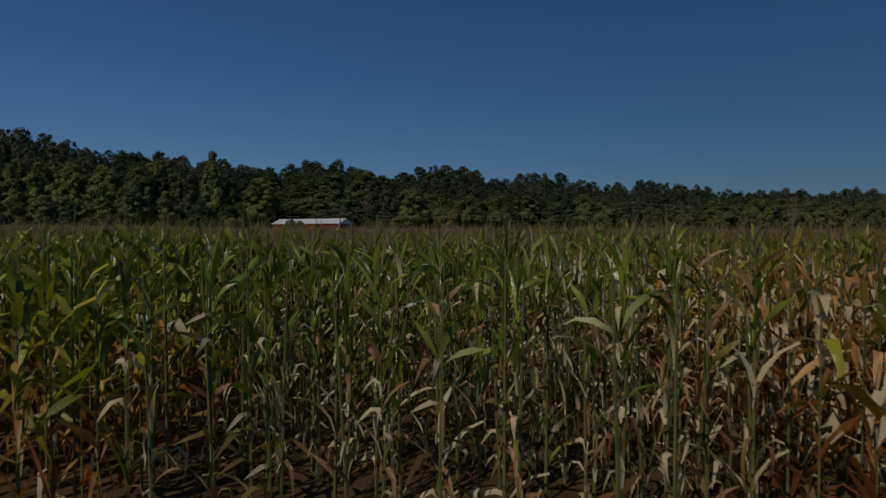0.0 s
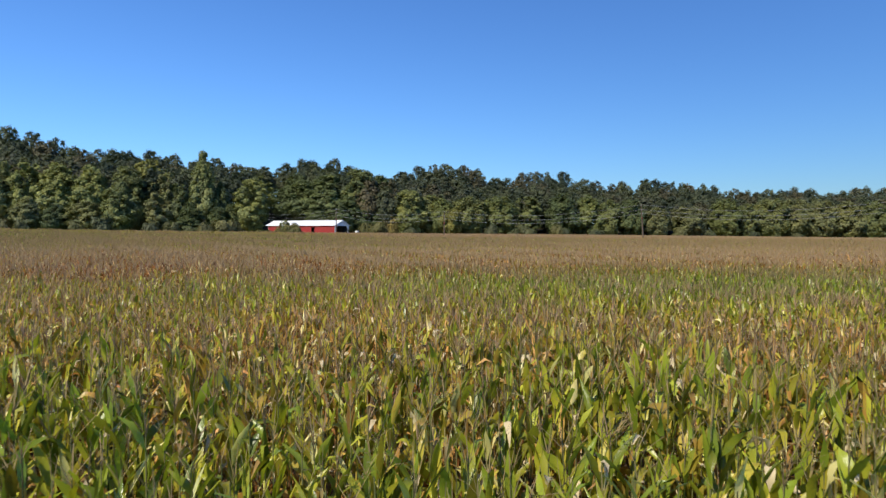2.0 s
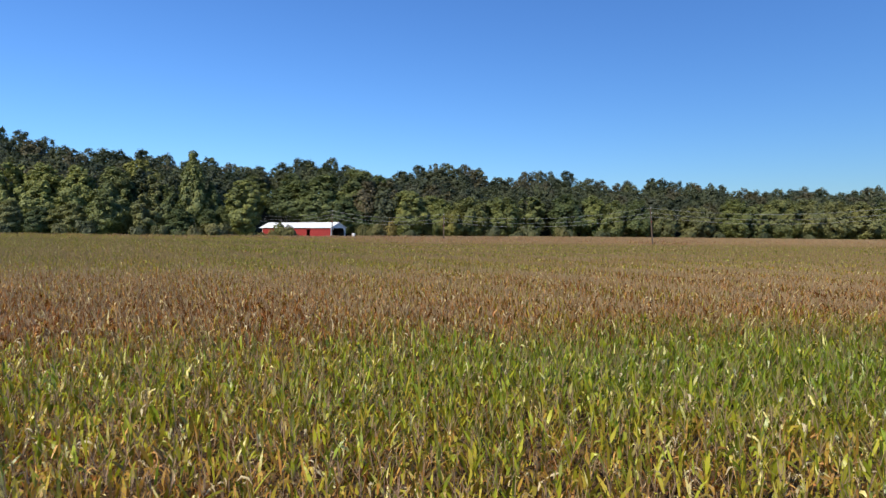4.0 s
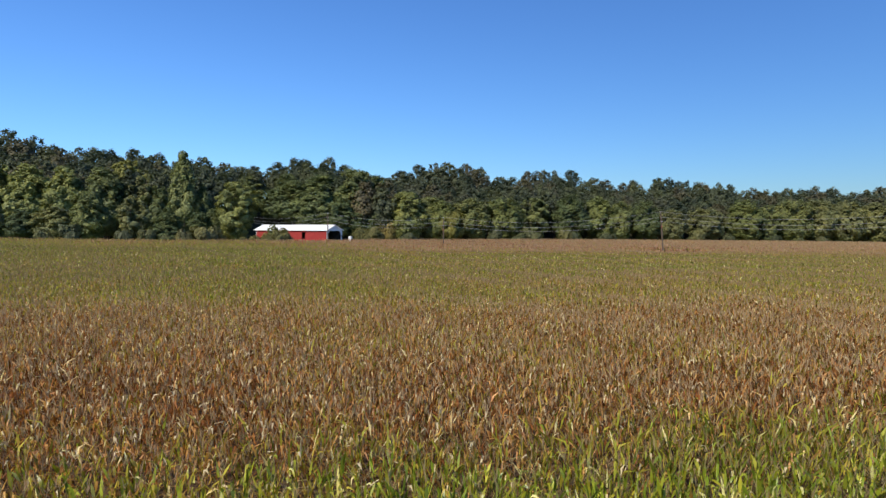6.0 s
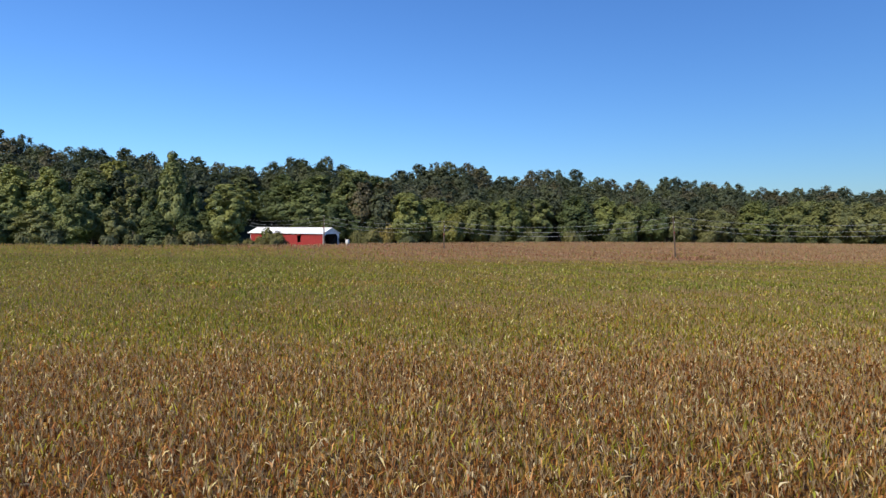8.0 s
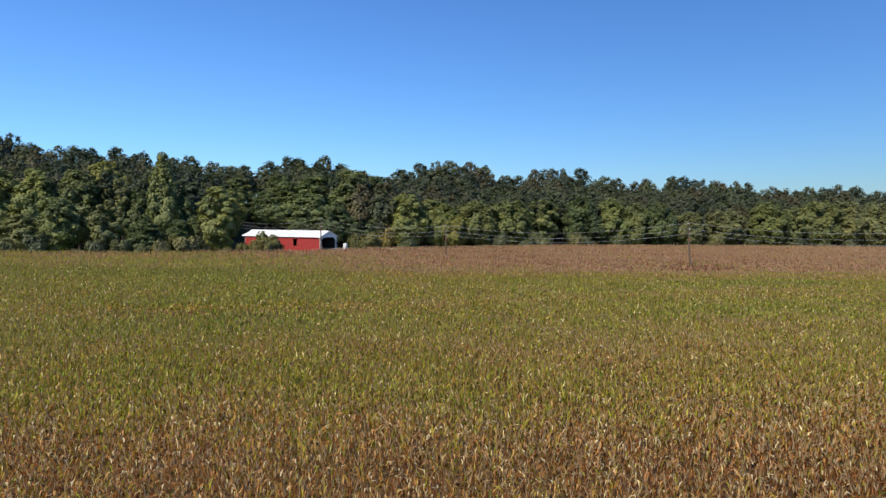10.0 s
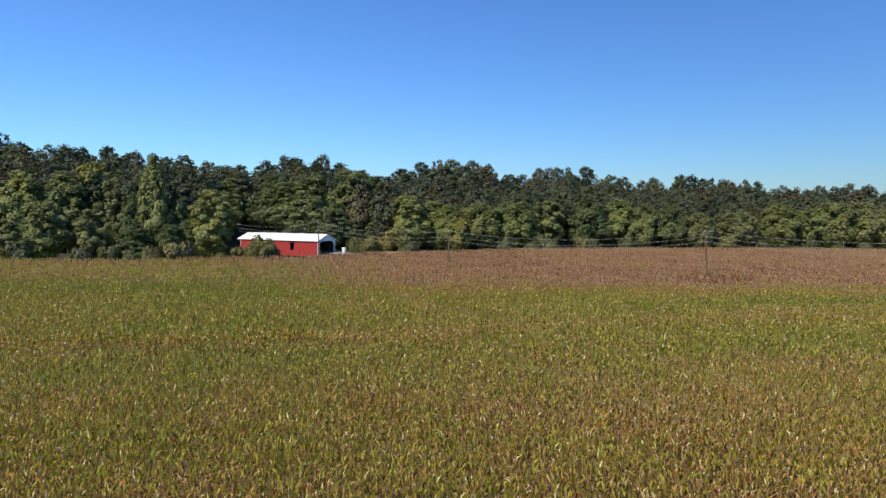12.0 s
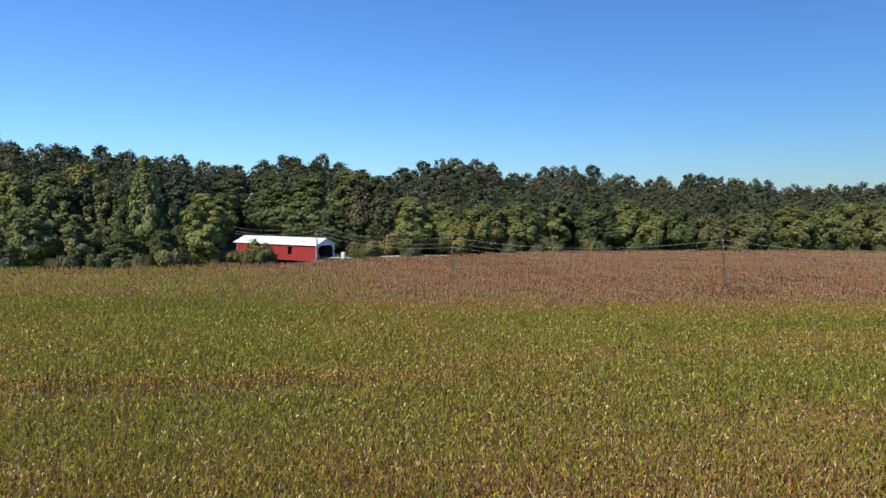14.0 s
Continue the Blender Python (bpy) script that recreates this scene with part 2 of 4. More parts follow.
def tube(bm, pts, radii, sides=6):
    """A tapered tube along points."""
    rings = []
    pts = [Vector(p) for p in pts]
    for i, (p, r) in enumerate(zip(pts, radii)):
        d = (pts[min(i + 1, len(pts) - 1)] - pts[max(i - 1, 0)]).normalized()
        q = d.to_track_quat("Z", "Y")
        rings.append([bm.verts.new(p + q @ Vector((math.cos(a) * r, math.sin(a) * r, 0))) for a in (TAU * j / sides for j in range(sides))])
    for a, b in zip(rings, rings[1:]):
        for j in range(sides):
            bm.faces.new((a[j], a[(j + 1) % sides], b[(j + 1) % sides], b[j]))
    bm.faces.new(rings[0][::-1])
    bm.faces.new(rings[-1])


# ---------------------------------------------------------------- the lie of the land
def field_edge(x):
    """Where the corn ends."""
    return np.interp(x, [-260, -100, -66, -46, -31, -16.5, 10, 38, 73, 115, 160, 300], [168, 171, 174, 184, 189, 205, 219, 232, 239, 246, 249, 252])


def tree_line(x):
    """Where the tall woods begin."""
    return np.interp(x, [-260, -100, -52, -34, -18, 10, 38, 135, 300], [188, 194, 199, 204, 216, 226, 236, 249, 252])


def smooth01(v):
    v = np.clip(v, 0, 1)
    return v * v * (3 - 2 * v)


BRIDGE = Vector((-31.4, 207.6, 2.35))       # the near corner of the portal, on the roadway
AXIS = radians(-29)                         # the way from the bridge's far end to its portal


ROAD_X, ROAD_Y, ROAD_Z = [-31, -28, -24, -18, -8, 4, 12], [211.5, 210.5, 210.2, 214.5, 223.0, 229.5, 233.0], [2.25, 2.25, 2.2, 2.0, 1.7, 1.2, 0.9]


def land(x, y):
    """Height of the ground."""
    e = tree_line(x)
    hill = np.interp(x, [-300, -140, -60, 0, 50, 100, 160, 300], [17, 16, 12.5, 12.5, 9, 6, 2.5, 2])
    yy = np.clip(y, 0, 260)
    z = 0.0042 * yy - np.where(x < 0, 0.019, 0.010) * np.clip(x, -160, 160) * yy / 200      # the field rises gently to one side
    z = z + np.maximum(hill - z, 0) * smooth01((y - e - 12) / 45)
    z = z + 0.25 * np.sin(x * 0.05 + 1) * np.sin(y * 0.07) * smooth01((y - e) / 15)
    # creek bed under the bridge, and the road bank before its portal
    cx, cy = -44.0, 219.0
    z = z - 2.4 * np.exp(-(((x - cx) / 9) ** 2 + ((y - cy) / 10) ** 2))
    rx = np.clip(x, -31, 12)
    w = np.exp(-(((x - rx) / 2.0) ** 2 + ((y - np.interp(rx, ROAD_X, ROAD_Y)) / 4.6) ** 4))
    return z * (1 - w) + np.interp(rx, ROAD_X, ROAD_Z) * w


def land_sheet():
    xs = np.concatenate([[-2600, -1200, -600, -400], np.arange(-300, 301, 5.0), [400, 600, 1200, 2600]])
    ys = np.concatenate([[-2600, -1200, -500, -200, -80, -30, -10, -3, 1, 2.5, 4], np.arange(10, 180, 10.0), np.arange(180, 300, 2.5), [330, 400, 600, 1200, 2600]])
    gx, gy = np.meshgrid(xs, ys, indexing="ij")
    gz = land(gx, gy)
    v = np.stack([gx, gy, gz], -1).reshape(-1, 3)
    nx, ny = gx.shape
    i, j = np.meshgrid(np.arange(nx - 1), np.arange(ny - 1), indexing="ij")
    a = (i * ny + j).ravel()
    f = np.stack([a, a + ny, a + ny + 1, a + 1], -1)
    inside = (gy < field_edge(gx) + 2) & (gy > 0.5)
    fi = inside[:-1, :-1].ravel() & inside[1:, 1:].ravel()
    woods_in = gy > np.maximum(field_edge(gx) + 3, tree_line(gx) - 14)
    wi = woods_in[:-1, :-1].ravel() & woods_in[1:, 1:].ravel()
    me = mesh_np("ground", v, f, [M_GROUND, M_GRASS, M_LITTER], np.where(fi, 0, np.where(wi, 2, 1)), smooth=True)
    return tagged(new("ground", me), "bare brown field soil with grass verge and wooded slope", "ground", kind="structure")


land_sheet()

# ---------------------------------------------------------------- corn
rng = np.random.default_rng(7)
ROW_TURN = radians(12)


BAND_X, BAND_Y = [-60, -27, -5.7, 16, 50, 90], [95, 98, 101, 108, 119, 128]


def dryness(x, y):
    """How far the corn has dried, from 0 green to 1 straw."""
    d = np.interp(y, [0, 13, 16, 18.5, 21, 23.5, 27, 32, 36, 40, 58, 62, 68, 76, 80, 86, 90, 95, 105, 110, 114, 125, 131, 142, 160, 240],
                  [0.20, 0.27, 0.46, 0.62, 0.56, 0.44, 0.39, 0.38, 0.58, 0.82, 0.84, 0.72, 0.55, 0.47, 0.48, 0.40, 0.35, 0.28, 0.25, 0.36, 0.29, 0.34, 0.48, 0.66, 0.80, 0.85])
    w = 0.05 * np.sin(x * 0.13 + 0.06 * y + 1.0) + 0.06 * np.sin(y * 0.33 - 0.07 * x + 1.3 * np.sin(0.11 * x)) + 0.07 * np.sin(0.51 * x + 0.43 * y + 2.2) * np.sin(0.23 * x - 0.31 * y) + 0.05 * np.sin(1.9 * x + 0.6 * y) * np.sin(0.7 * x - 1.3 * y)
    band = np.exp(-((y - np.interp(x, BAND_X, BAND_Y)) / 2.9) ** 2)
    d = d + 0.24 * band
    green_bay = -0.30 * np.exp(-((x - 12) / 11) ** 2) * smooth01((37.5 + 0.22 * x - y) / 3 + 0.5) * smooth01((y - 27) / 4) - 0.2 * np.exp(-(((x - 50) / 22) ** 2 + ((y - 126) / 9) ** 2)) - 0.30 * np.exp(-(((x - 62) / 12) ** 2 + ((y - 127 - 0.12 * (x - 62)) / 4) ** 2))
    straw_bay = 0.35 * np.exp(-(((x - 64) / 7) ** 2 + ((y - 130) / 4) ** 2)) + 0.56 * np.exp(-(((x - 4.2) / 2.4) ** 2 + ((y - 6) / 4) ** 2)) + 0.30 * np.exp(-(((x - 28) / 8) ** 2 + ((y - 92) / 2.2) ** 2)) + 0.22 * np.exp(-(((x + 16) / 7) ** 2 + ((y - 37) / 7) ** 2)) + 0.20 * np.exp(-(((x - 9) / 4) ** 2 + ((y - 10) / 6) ** 2))
    left_bay = -0.10 * smooth01((-x - 6) / 14) * smooth01((y - 56) / 8)* smooth01((96 - y) / 8)
    return np.clip(d + w + green_bay + left_bay - 0.30 * smooth01((-x + 2) / 30) * smooth01((y - 122) / 8) * smooth01((188 - y) / 24) + straw_bay, 0.02, 0.98)


def strips(base, az, e0, curl, length, width, roll, k, prof, fold, kink=None):
    """Bent blades: vertices (n,k,2 or 3,3) and their quads."""
    n = len(base)
    s = np.linspace(0, 1, k)[None, :]
    th = e0[:, None] - curl[:, None] * s ** 1.2
    if kink is not None:
        th = th - kink[:, :1] / (1 + np.exp(-(s - kink[:, 1:]) * 22))
    ca, sa = np.cos(az)[:, None], np.sin(az)[:, None]
    d = np.stack([np.cos(th) * ca, np.cos(th) * sa, np.sin(th)], -1)
    step = (length / (k - 1))[:, None, None]
    c = np.concatenate([np.zeros((n, 1, 3)), np.cumsum((d[:, :-1] + d[:, 1:]) / 2 * step, axis=1)], axis=1) + base[:, None, :]
    nrm = np.stack([-np.sin(th) * ca, -np.sin(th) * sa, np.cos(th)], -1)
    flat = np.stack([-sa + 0 * th, ca + 0 * th, 0 * th], -1)
    rl = roll[:, None] * s
    side = flat * np.cos(rl)[..., None] + nrm * np.sin(rl)[..., None]
    half = (width[:, None] * np.asarray(prof)[None, :] / 2)[..., None]
    if fold:
        v = np.stack([c - side * half + nrm * half * 0.35, c, c + side * half + nrm * half * 0.35], 2)
    else:
        v = np.stack([c - side * half, c + side * half], 2)
    if kink is not None:
        v = v + rng.normal(0, 0.10, (n, k, v.shape[2], 1)) * width[:, None, None, None] * nrm[:, :, None, :]
    m = v.shape[2]
    idx = np.arange(n * k * m).reshape(n, k, m)
    f = np.stack([idx[:, :-1, :-1], idx[:, :-1, 1:], idx[:, 1:, 1:], idx[:, 1:, :-1]], -1).reshape(-1, 4)
    return v.reshape(-1, 3), f


PROF = {5: [0.45, 1.0, 0.95, 0.62, 0.05], 4: [0.5, 1.0, 0.75, 0.05], 3: [0.6, 1.0, 0.08], 2: [1.0, 0.25]}


def lattice(y0, y1, spacing, along, keep):
    """Plants in rows over a stretch of the field."""
    r = 330.0
    u = np.arange(-r, r, along)
    v = np.arange(-80, 330, spacing)
    uu, vv = np.meshgrid(u, v, indexing="ij")
    c, s = math.cos(ROW_TURN), math.sin(ROW_TURN)
    x, y = uu * c - vv * s, uu * s + vv * c
    ok = (y > y0) & (y < y1) & keep(x, y)
    x, y = x[ok], y[ok]
    return x + rng.normal(0, 0.05 + along * 0.15, len(x)), y + rng.normal(0, 0.04 + spacing * 0.06, len(x))


def near_edge(x):
    return 4.25 - 0.35 * np.clip(x, -0.8, 5)


def in_field(x, y):
    strip = np.abs(y - np.interp(x, BAND_X, BAND_Y) + 1.6) < 1.9 * smooth01((x + 40) / 14) * smooth01((2 - x) / 16)      # a strip where little came up
    strip &= np.sin(x * 12.9898 + y * 78.233) < 0.6
    return (y > near_edge(x)) & (y < field_edge(x) - 1.5) & ~strip


def in_view(x, y):
    return np.abs(x) < 0.76 * y + 4


def in_midst(x, y):
    return np.abs(x) < 0.74 * (y - 25) + 4


def by_path(x, y):
    return (np.abs(x) < 2.4) & (y < 12.2)


LEAF_V, LEAF_F, LEAF_D, TAS_V, TAS_F, TAS_D, STK_V, STK_F = [], [], [], [], [], [], [], []
counts = {"l": 0, "t": 0, "s": 0}


def sow(x, y, leaves, k, fold, wide, long, tassels, tk, twide, stalk, low):
    n = len(x)
    hgt = 2.02 + rng.normal(0, 0.11, n) + 0.10 * np.sin(x * 0.6 + y * 0.4)
    z0 = land(x, y)
    dr = dryness(x, y) + rng.normal(0, 0.07, n)
    az0 = rng.uniform(0, TAU, n)
    for i in range(leaves):
        f = (i + rng.uniform(0.1, 0.9, n)) / leaves
        h = low + (hgt - low - np.where(y > 18, 0.3, 0.1)) * f
        base = np.stack([x, y, z0 + h], -1)
        az = az0 + i * math.pi + rng.normal(0, 0.5, n)
        upper = f > 0.6
        e0 = np.where(upper, rng.uniform(1.0, 1.5, n), rng.uniform(0.75, 1.4, n)) + np.interp(y, [9, 15], [0, 0.08])
        d = np.clip(dr + 0.42 * (0.62 - f) + np.where(y < 14, 1.3 * np.clip(0.5 - f, 0, 1), 0.9 * np.clip(0.34 - f, 0, 1)) + rng.normal(0, 0.17, n), 0, 1)
        curl = np.where(d > 0.55, rng.uniform(0.0, 0.8, n), rng.uniform(0.0, 1.2, n)) * np.interp(y, [7, 15], [1.0, 0.5])
        ln = long * rng.uniform(0.42, 0.78, n) * np.where(upper, 0.85, 1.0) * np.interp(f, [0.75, 1.0], [1.0, 0.6])
        w = wide * rng.uniform(0.05, 0.09, n) * np.where(d > 0.6, 0.62, 1.0)
        # some leaves bleached; the near-right cluster puts glare into leaf colour
        d = np.where(rng.random(n) < np.interp(y, [10, 15, 24, 28], [0.05, 0.03, 0.03, 0.02]) + np.where(y < 25, 0.06, 0.05) * (d > 0.5) + 0.45 * np.exp(-(((x - 4.4) / 2.4) ** 2 + ((y - 5.5) / 4) ** 2)), 2.0, d)
        v, q = strips(base, az, e0, curl, ln, w, rng.normal(0, 1.4, n), k, PROF[k], fold,
                      np.stack([np.where(rng.random(n) < 0.14 + 0.75 * d, rng.uniform(1.6, 2.75, n), 0.0), rng.uniform(0.10, 0.55, n)], -1))
        LEAF_V.append(v), LEAF_F.append(q + counts["l"]), LEAF_D.append(np.repeat(d, len(v) // n))
        counts["l"] += len(v)
    for i in range(tassels):
        base = np.stack([x, y, z0 + hgt + rng.uniform(-0.02, 0.08, n)], -1)
        e0 = rng.uniform(0.75, 1.5, n) if i else np.full(n, 1.5)
        v, q = strips(base, rng.uniform(0, TAU, n), e0, rng.uniform(0.0, 0.7, n), rng.uniform(0.20, 0.36, n),
                      twide * rng.uniform(0.8, 1.2, n), rng.uniform(-1.5, 1.5, n), tk, PROF[tk] if tk > 2 else [1.0, 0.4], False)
        TAS_V.append(v), TAS_F.append(q + counts["t"]), TAS_D.append(np.repeat(np.clip(dr, 0, 1), len(v) // n))
        counts["t"] += len(v)
    if stalk:
        a = rng.uniform(0, TAU, n)
        lean = rng.normal(0, 0.04, (n, 2))
        ring = []
        for zz, r in ((np.zeros(n), 0.014), (hgt + 0.05, 0.007)):
            for j in range(3):
                aj = a + TAU * j / 3
                ring.append(np.stack([x + r * np.cos(aj), y + r * np.sin(aj), z0 + zz], -1))
        v = np.stack(ring, 1)
        ix = np.arange(n * 6).reshape(n, 6)
        q = np.concatenate([ix[:, [j, (j + 1) % 3, 3 + (j + 1) % 3, 3 + j]] for j in range(3)], 0)
        STK_V.append(v.reshape(-1, 3)), STK_F.append(q + counts["s"])
        counts["s"] += n * 6


FAR_V, FAR_D, DIM_V, DIM_D, FART_V, FART_D = [], [], [], [], [], []


def blades(base, az, e0, length, width, roll):
    """Single pointed blades, for tassels that stand far off."""
    d = np.stack([np.cos(e0) * np.cos(az), np.cos(e0) * np.sin(az), np.sin(e0)], -1)
    side = np.stack([-np.sin(az), np.cos(az), 0 * az], -1) * np.cos(roll)[:, None] + np.cross(d, np.stack([-np.sin(az), np.cos(az), 0 * az], -1)) * np.sin(roll)[:, None]
    h = side * (width / 2)[:, None]
    return np.stack([base - h, base + h, base + d * length[:, None]], 1).reshape(-1, 3)


def arched(base, az, e0, bend, length, width, roll):
    """Leaves that rise from the stalk and bend over at their widest, for corn that stands far off: 4 vertices each."""
    def along(e):
        return np.stack([np.cos(e) * np.cos(az), np.cos(e) * np.sin(az), np.sin(e)], -1)
    d = along(e0)
    flat = np.stack([-np.sin(az), np.cos(az), 0 * az], -1)
    h = (flat * np.cos(roll)[:, None] + np.cross(d, flat) * np.sin(roll)[:, None]) * (width / 2)[:, None]
    mid = base + d * (0.5 * length)[:, None]
    return np.stack([base, mid - h, mid + h, mid + along(e0 - bend) * (0.55 * length)[:, None]], 1).reshape(-1, 3)


def sow_far(x, y, leaves, wide, tassels, twide, low, into, into_d):
    n = len(x)
    hgt = 2.02 + rng.normal(0, 1, n) * np.where(y > 140, 0.03, 0.07) + 0.10 * np.sin(x * 0.6 + y * 0.4)
    hgt = hgt - 1.2 * np.exp(-((x - 48.5) / 6) ** 2 - ((y - 149) / 7.5) ** 2)       # stunted corn before the leaning pole
    z0 = land(x, y)
    dr = dryness(x, y) + rng.normal(0, 0.11, n)
    for i in range(leaves):
        f = (i + rng.uniform(0.1, 0.9, n)) / leaves
        d = np.clip(dr + 0.2 * (0.5 - f) + rng.normal(0, 0.2, n) * np.interp(y, [110, 150], [1.0, 0.45]), 0, 1)
        crisp = (rng.random(n) < 0.035 + 0.09 * (d > 0.5) + 0.05 * (y > 84)) & (d > 0.25) & (f > 0.5) & (y < 132)
        d = np.where(crisp, 2.0, d)
        bend = np.where(d > 0.5, rng.uniform(0.3, 2.6, n), rng.uniform(0.0, 1.0, n))
        size = np.where(crisp, 0.7, 1.0) * rng.uniform(0.42, 0.74, n) * np.interp(y, [45, 70, 130, 150], [1.0, 0.74, 0.74, 1.0])
        into.append(arched(np.stack([x + rng.normal(0, 0.05, n), y + rng.normal(0, 0.05, n), z0 + low + (hgt - low - 0.28) * f], -1), rng.uniform(0, TAU, n), rng.uniform(0.95, 1.5, n), bend,
                           size, wide * rng.uniform(0.055, 0.10, n), rng.uniform(-0.9, 0.9, n)))
        into_d.append(np.repeat(d, 4))
    for i in range(tassels):
        FART_V.append(blades(np.stack([x, y, z0 + hgt - 0.02], -1), rng.uniform(0, TAU, n), rng.uniform(1.05, 1.5, n), rng.uniform(0.24, 0.42, n) * np.interp(y, [100, 150], [1.0, 0.6]),
                             twide * np.clip(0.45 + 0.8 * dr, 0.6, 1.15) * (1 + 0.5 * smooth01((y - 74) / 5) * smooth01((94 - y) / 4)) * np.interp(y, [122, 139.9, 140, 165], [1.0, 1.9, 0.75, 1.0]) * rng.uniform(0.8, 1.2, n), rng.uniform(-1.5, 1.5, n)))
        FART_D.append(np.repeat(np.clip(dr, 0, 1), 3))


# stretch by stretch, from the near side of the field to the woods
sow(*lattice(1, 12, 0.76, 0.20, lambda x, y: in_field(x, y) & in_view(x, y) & ~by_path(x, y)), 17, 4, True, 1.12, 0.85, 3, 2, 0.006, True, 0.10)
sow(*lattice(12, 20, 0.76, 0.20, lambda x, y: in_field(x, y) & in_view(x, y) & ~by_path(x, y)), 13, 4, True, 1.3, 1.05, 8, 2, 0.011, True, 0.10)
sow(*lattice(20, 36, 0.76, 0.20, lambda x, y: in_field(x, y) & in_view(x, y)), 10, 4, False, 0.95, 1.0, 6, 2, 0.014, False, 0.3)
sow_far(*lattice(36, 62, 0.76, 0.18, lambda x, y: in_field(x, y) & in_view(x, y)), 8, 0.80, 5, 0.020, 0.35, FAR_V, FAR_D)
sow_far(*lattice(62, 90, 0.76, 0.21, lambda x, y: in_field(x, y) & in_view(x, y)), 9, 1.1, 4, 0.030, 0.45, FAR_V, FAR_D)
sow_far(*lattice(90, 140, 0.76, 0.26, lambda x, y: in_field(x, y) & in_midst(x, y)), 7, 1.6, 3, 0.050, 0.6, FAR_V, FAR_D)
sow_far(*lattice(90, 140, 0.76, 0.60, lambda x, y: in_field(x, y) & in_view(x, y) & ~in_midst(x, y)), 4, 2.6, 2, 0.11, 0.8, FAR_V, FAR_D)
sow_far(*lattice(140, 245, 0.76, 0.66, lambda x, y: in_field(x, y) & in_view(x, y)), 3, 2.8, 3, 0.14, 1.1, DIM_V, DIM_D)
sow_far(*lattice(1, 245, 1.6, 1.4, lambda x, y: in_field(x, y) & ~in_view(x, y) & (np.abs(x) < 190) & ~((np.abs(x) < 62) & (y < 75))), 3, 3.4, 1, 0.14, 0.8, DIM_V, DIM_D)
sow_far(*lattice(1, 75, 0.76, 0.7, lambda x, y: in_field(x, y) & ~in_view(x, y) & (np.abs(x) < 62)), 5, 1.9, 2, 0.05, 0.3, FAR_V, FAR_D)

corn = tagged(empty("corn_field"), "tall ripening corn, green leaves and straw-brown tassels, field to woods", "corn field", kind="stuff")
for nm, vv, ff, mat, at in (("leaves", LEAF_V, LEAF_F, M_LEAF, {"dry": np.concatenate(LEAF_D)}), ("tassels", TAS_V, TAS_F, M_TASSEL, {"dry": np.concatenate(TAS_D)}),
                            ("far_leaves", FAR_V, None, M_LEAF_FAR, {"dry": np.concatenate(FAR_D)}), ("distant_leaves", DIM_V, None, M_LEAF_HAZY, {"dry": np.concatenate(DIM_D)}), ("far_tassels", FART_V, None, M_TASSEL_FAR, {"dry": np.concatenate(FART_D)}),
                            ("stalks", STK_V, STK_F, M_STALK, None)):
    vv = np.concatenate(vv)
    if ff is None and nm == "far_tassels":
        ff = np.arange(len(vv)).reshape(-1, 3)
    elif ff is None:
        ff = (np.arange(0, len(vv), 4)[:, None, None] + np.array([[0, 1, 2], [1, 3, 2]])).reshape(-1, 3)
    else:
        ff = np.concatenate(ff)
    ob = new(nm, mesh_np(nm, vv, ff, [mat], attrs=at))
    ob.parent = corn
    tagged(ob, kind="stuff")


def corn_variants(count):
    """Stalk, leaf and tassel meshes for the plants that stand by the camera's way."""
    stalks, leaves, tassels = [], [], []
    for i in range(count):
        bm = bmesh.new()
        bend = rng.normal(0, 0.05, 2)
        tube(bm, [(0, 0, 0), (bend[0] * 0.4, bend[1] * 0.4, 0.9), (bend[0], bend[1], 2.05)], [0.016, 0.013, 0.006], 5)
        me = bpy.data.meshes.new("corn_plant")
        bm.to_mesh(me), bm.free()
        me.materials.append(M_STALK)
        stalks.append(me)
        z1 = np.zeros((1, 3))
        one = np.ones(1)
        for kind, mat in ((0, M_LEAF_GREEN), (1, M_LEAF_DRY if i % 5 < 3 else M_LEAF_PALE)):
            v, q = strips(z1, 0 * one, rng.uniform(0.85, 1.45) * one, (rng.uniform(0.0, 1.2) if kind else rng.uniform(0.2, 1.8)) * one,
                          rng.uniform(0.38, 0.66) * one, (rng.uniform(0.035, 0.06) if kind else rng.uniform(0.042, 0.074)) * one, rng.normal(0, 1.3) * one, 5, PROF[5], True,
                          np.array([[rng.uniform(1.6, 2.75) * (rng.random() < (0.85 if kind else 0.2)), rng.uniform(0.12, 0.55)]]))
            leaves.append(mesh_np("leaf", v, q, [mat]))
        n = 5
        v, q = strips(np.zeros((n, 3)) + np.array([0, 0, 1.0]) * rng.uniform(0, 0.08, (n, 1)), rng.uniform(0, TAU, n),
                      np.r_[1.5, rng.uniform(0.7, 1.4, n - 1)], rng.uniform(0, 0.8, n), rng.uniform(0.18, 0.34, n), np.full(n, 0.006),
                      rng.uniform(-1, 1, n), 3, [1, 1, 0.4], False)
        tassels.append(mesh_np("tassel", v, q, [M_TASSEL], attrs={"dry": np.full(len(v), rng.uniform(0.1, 0.6))}))
    return stalks, leaves, tassels


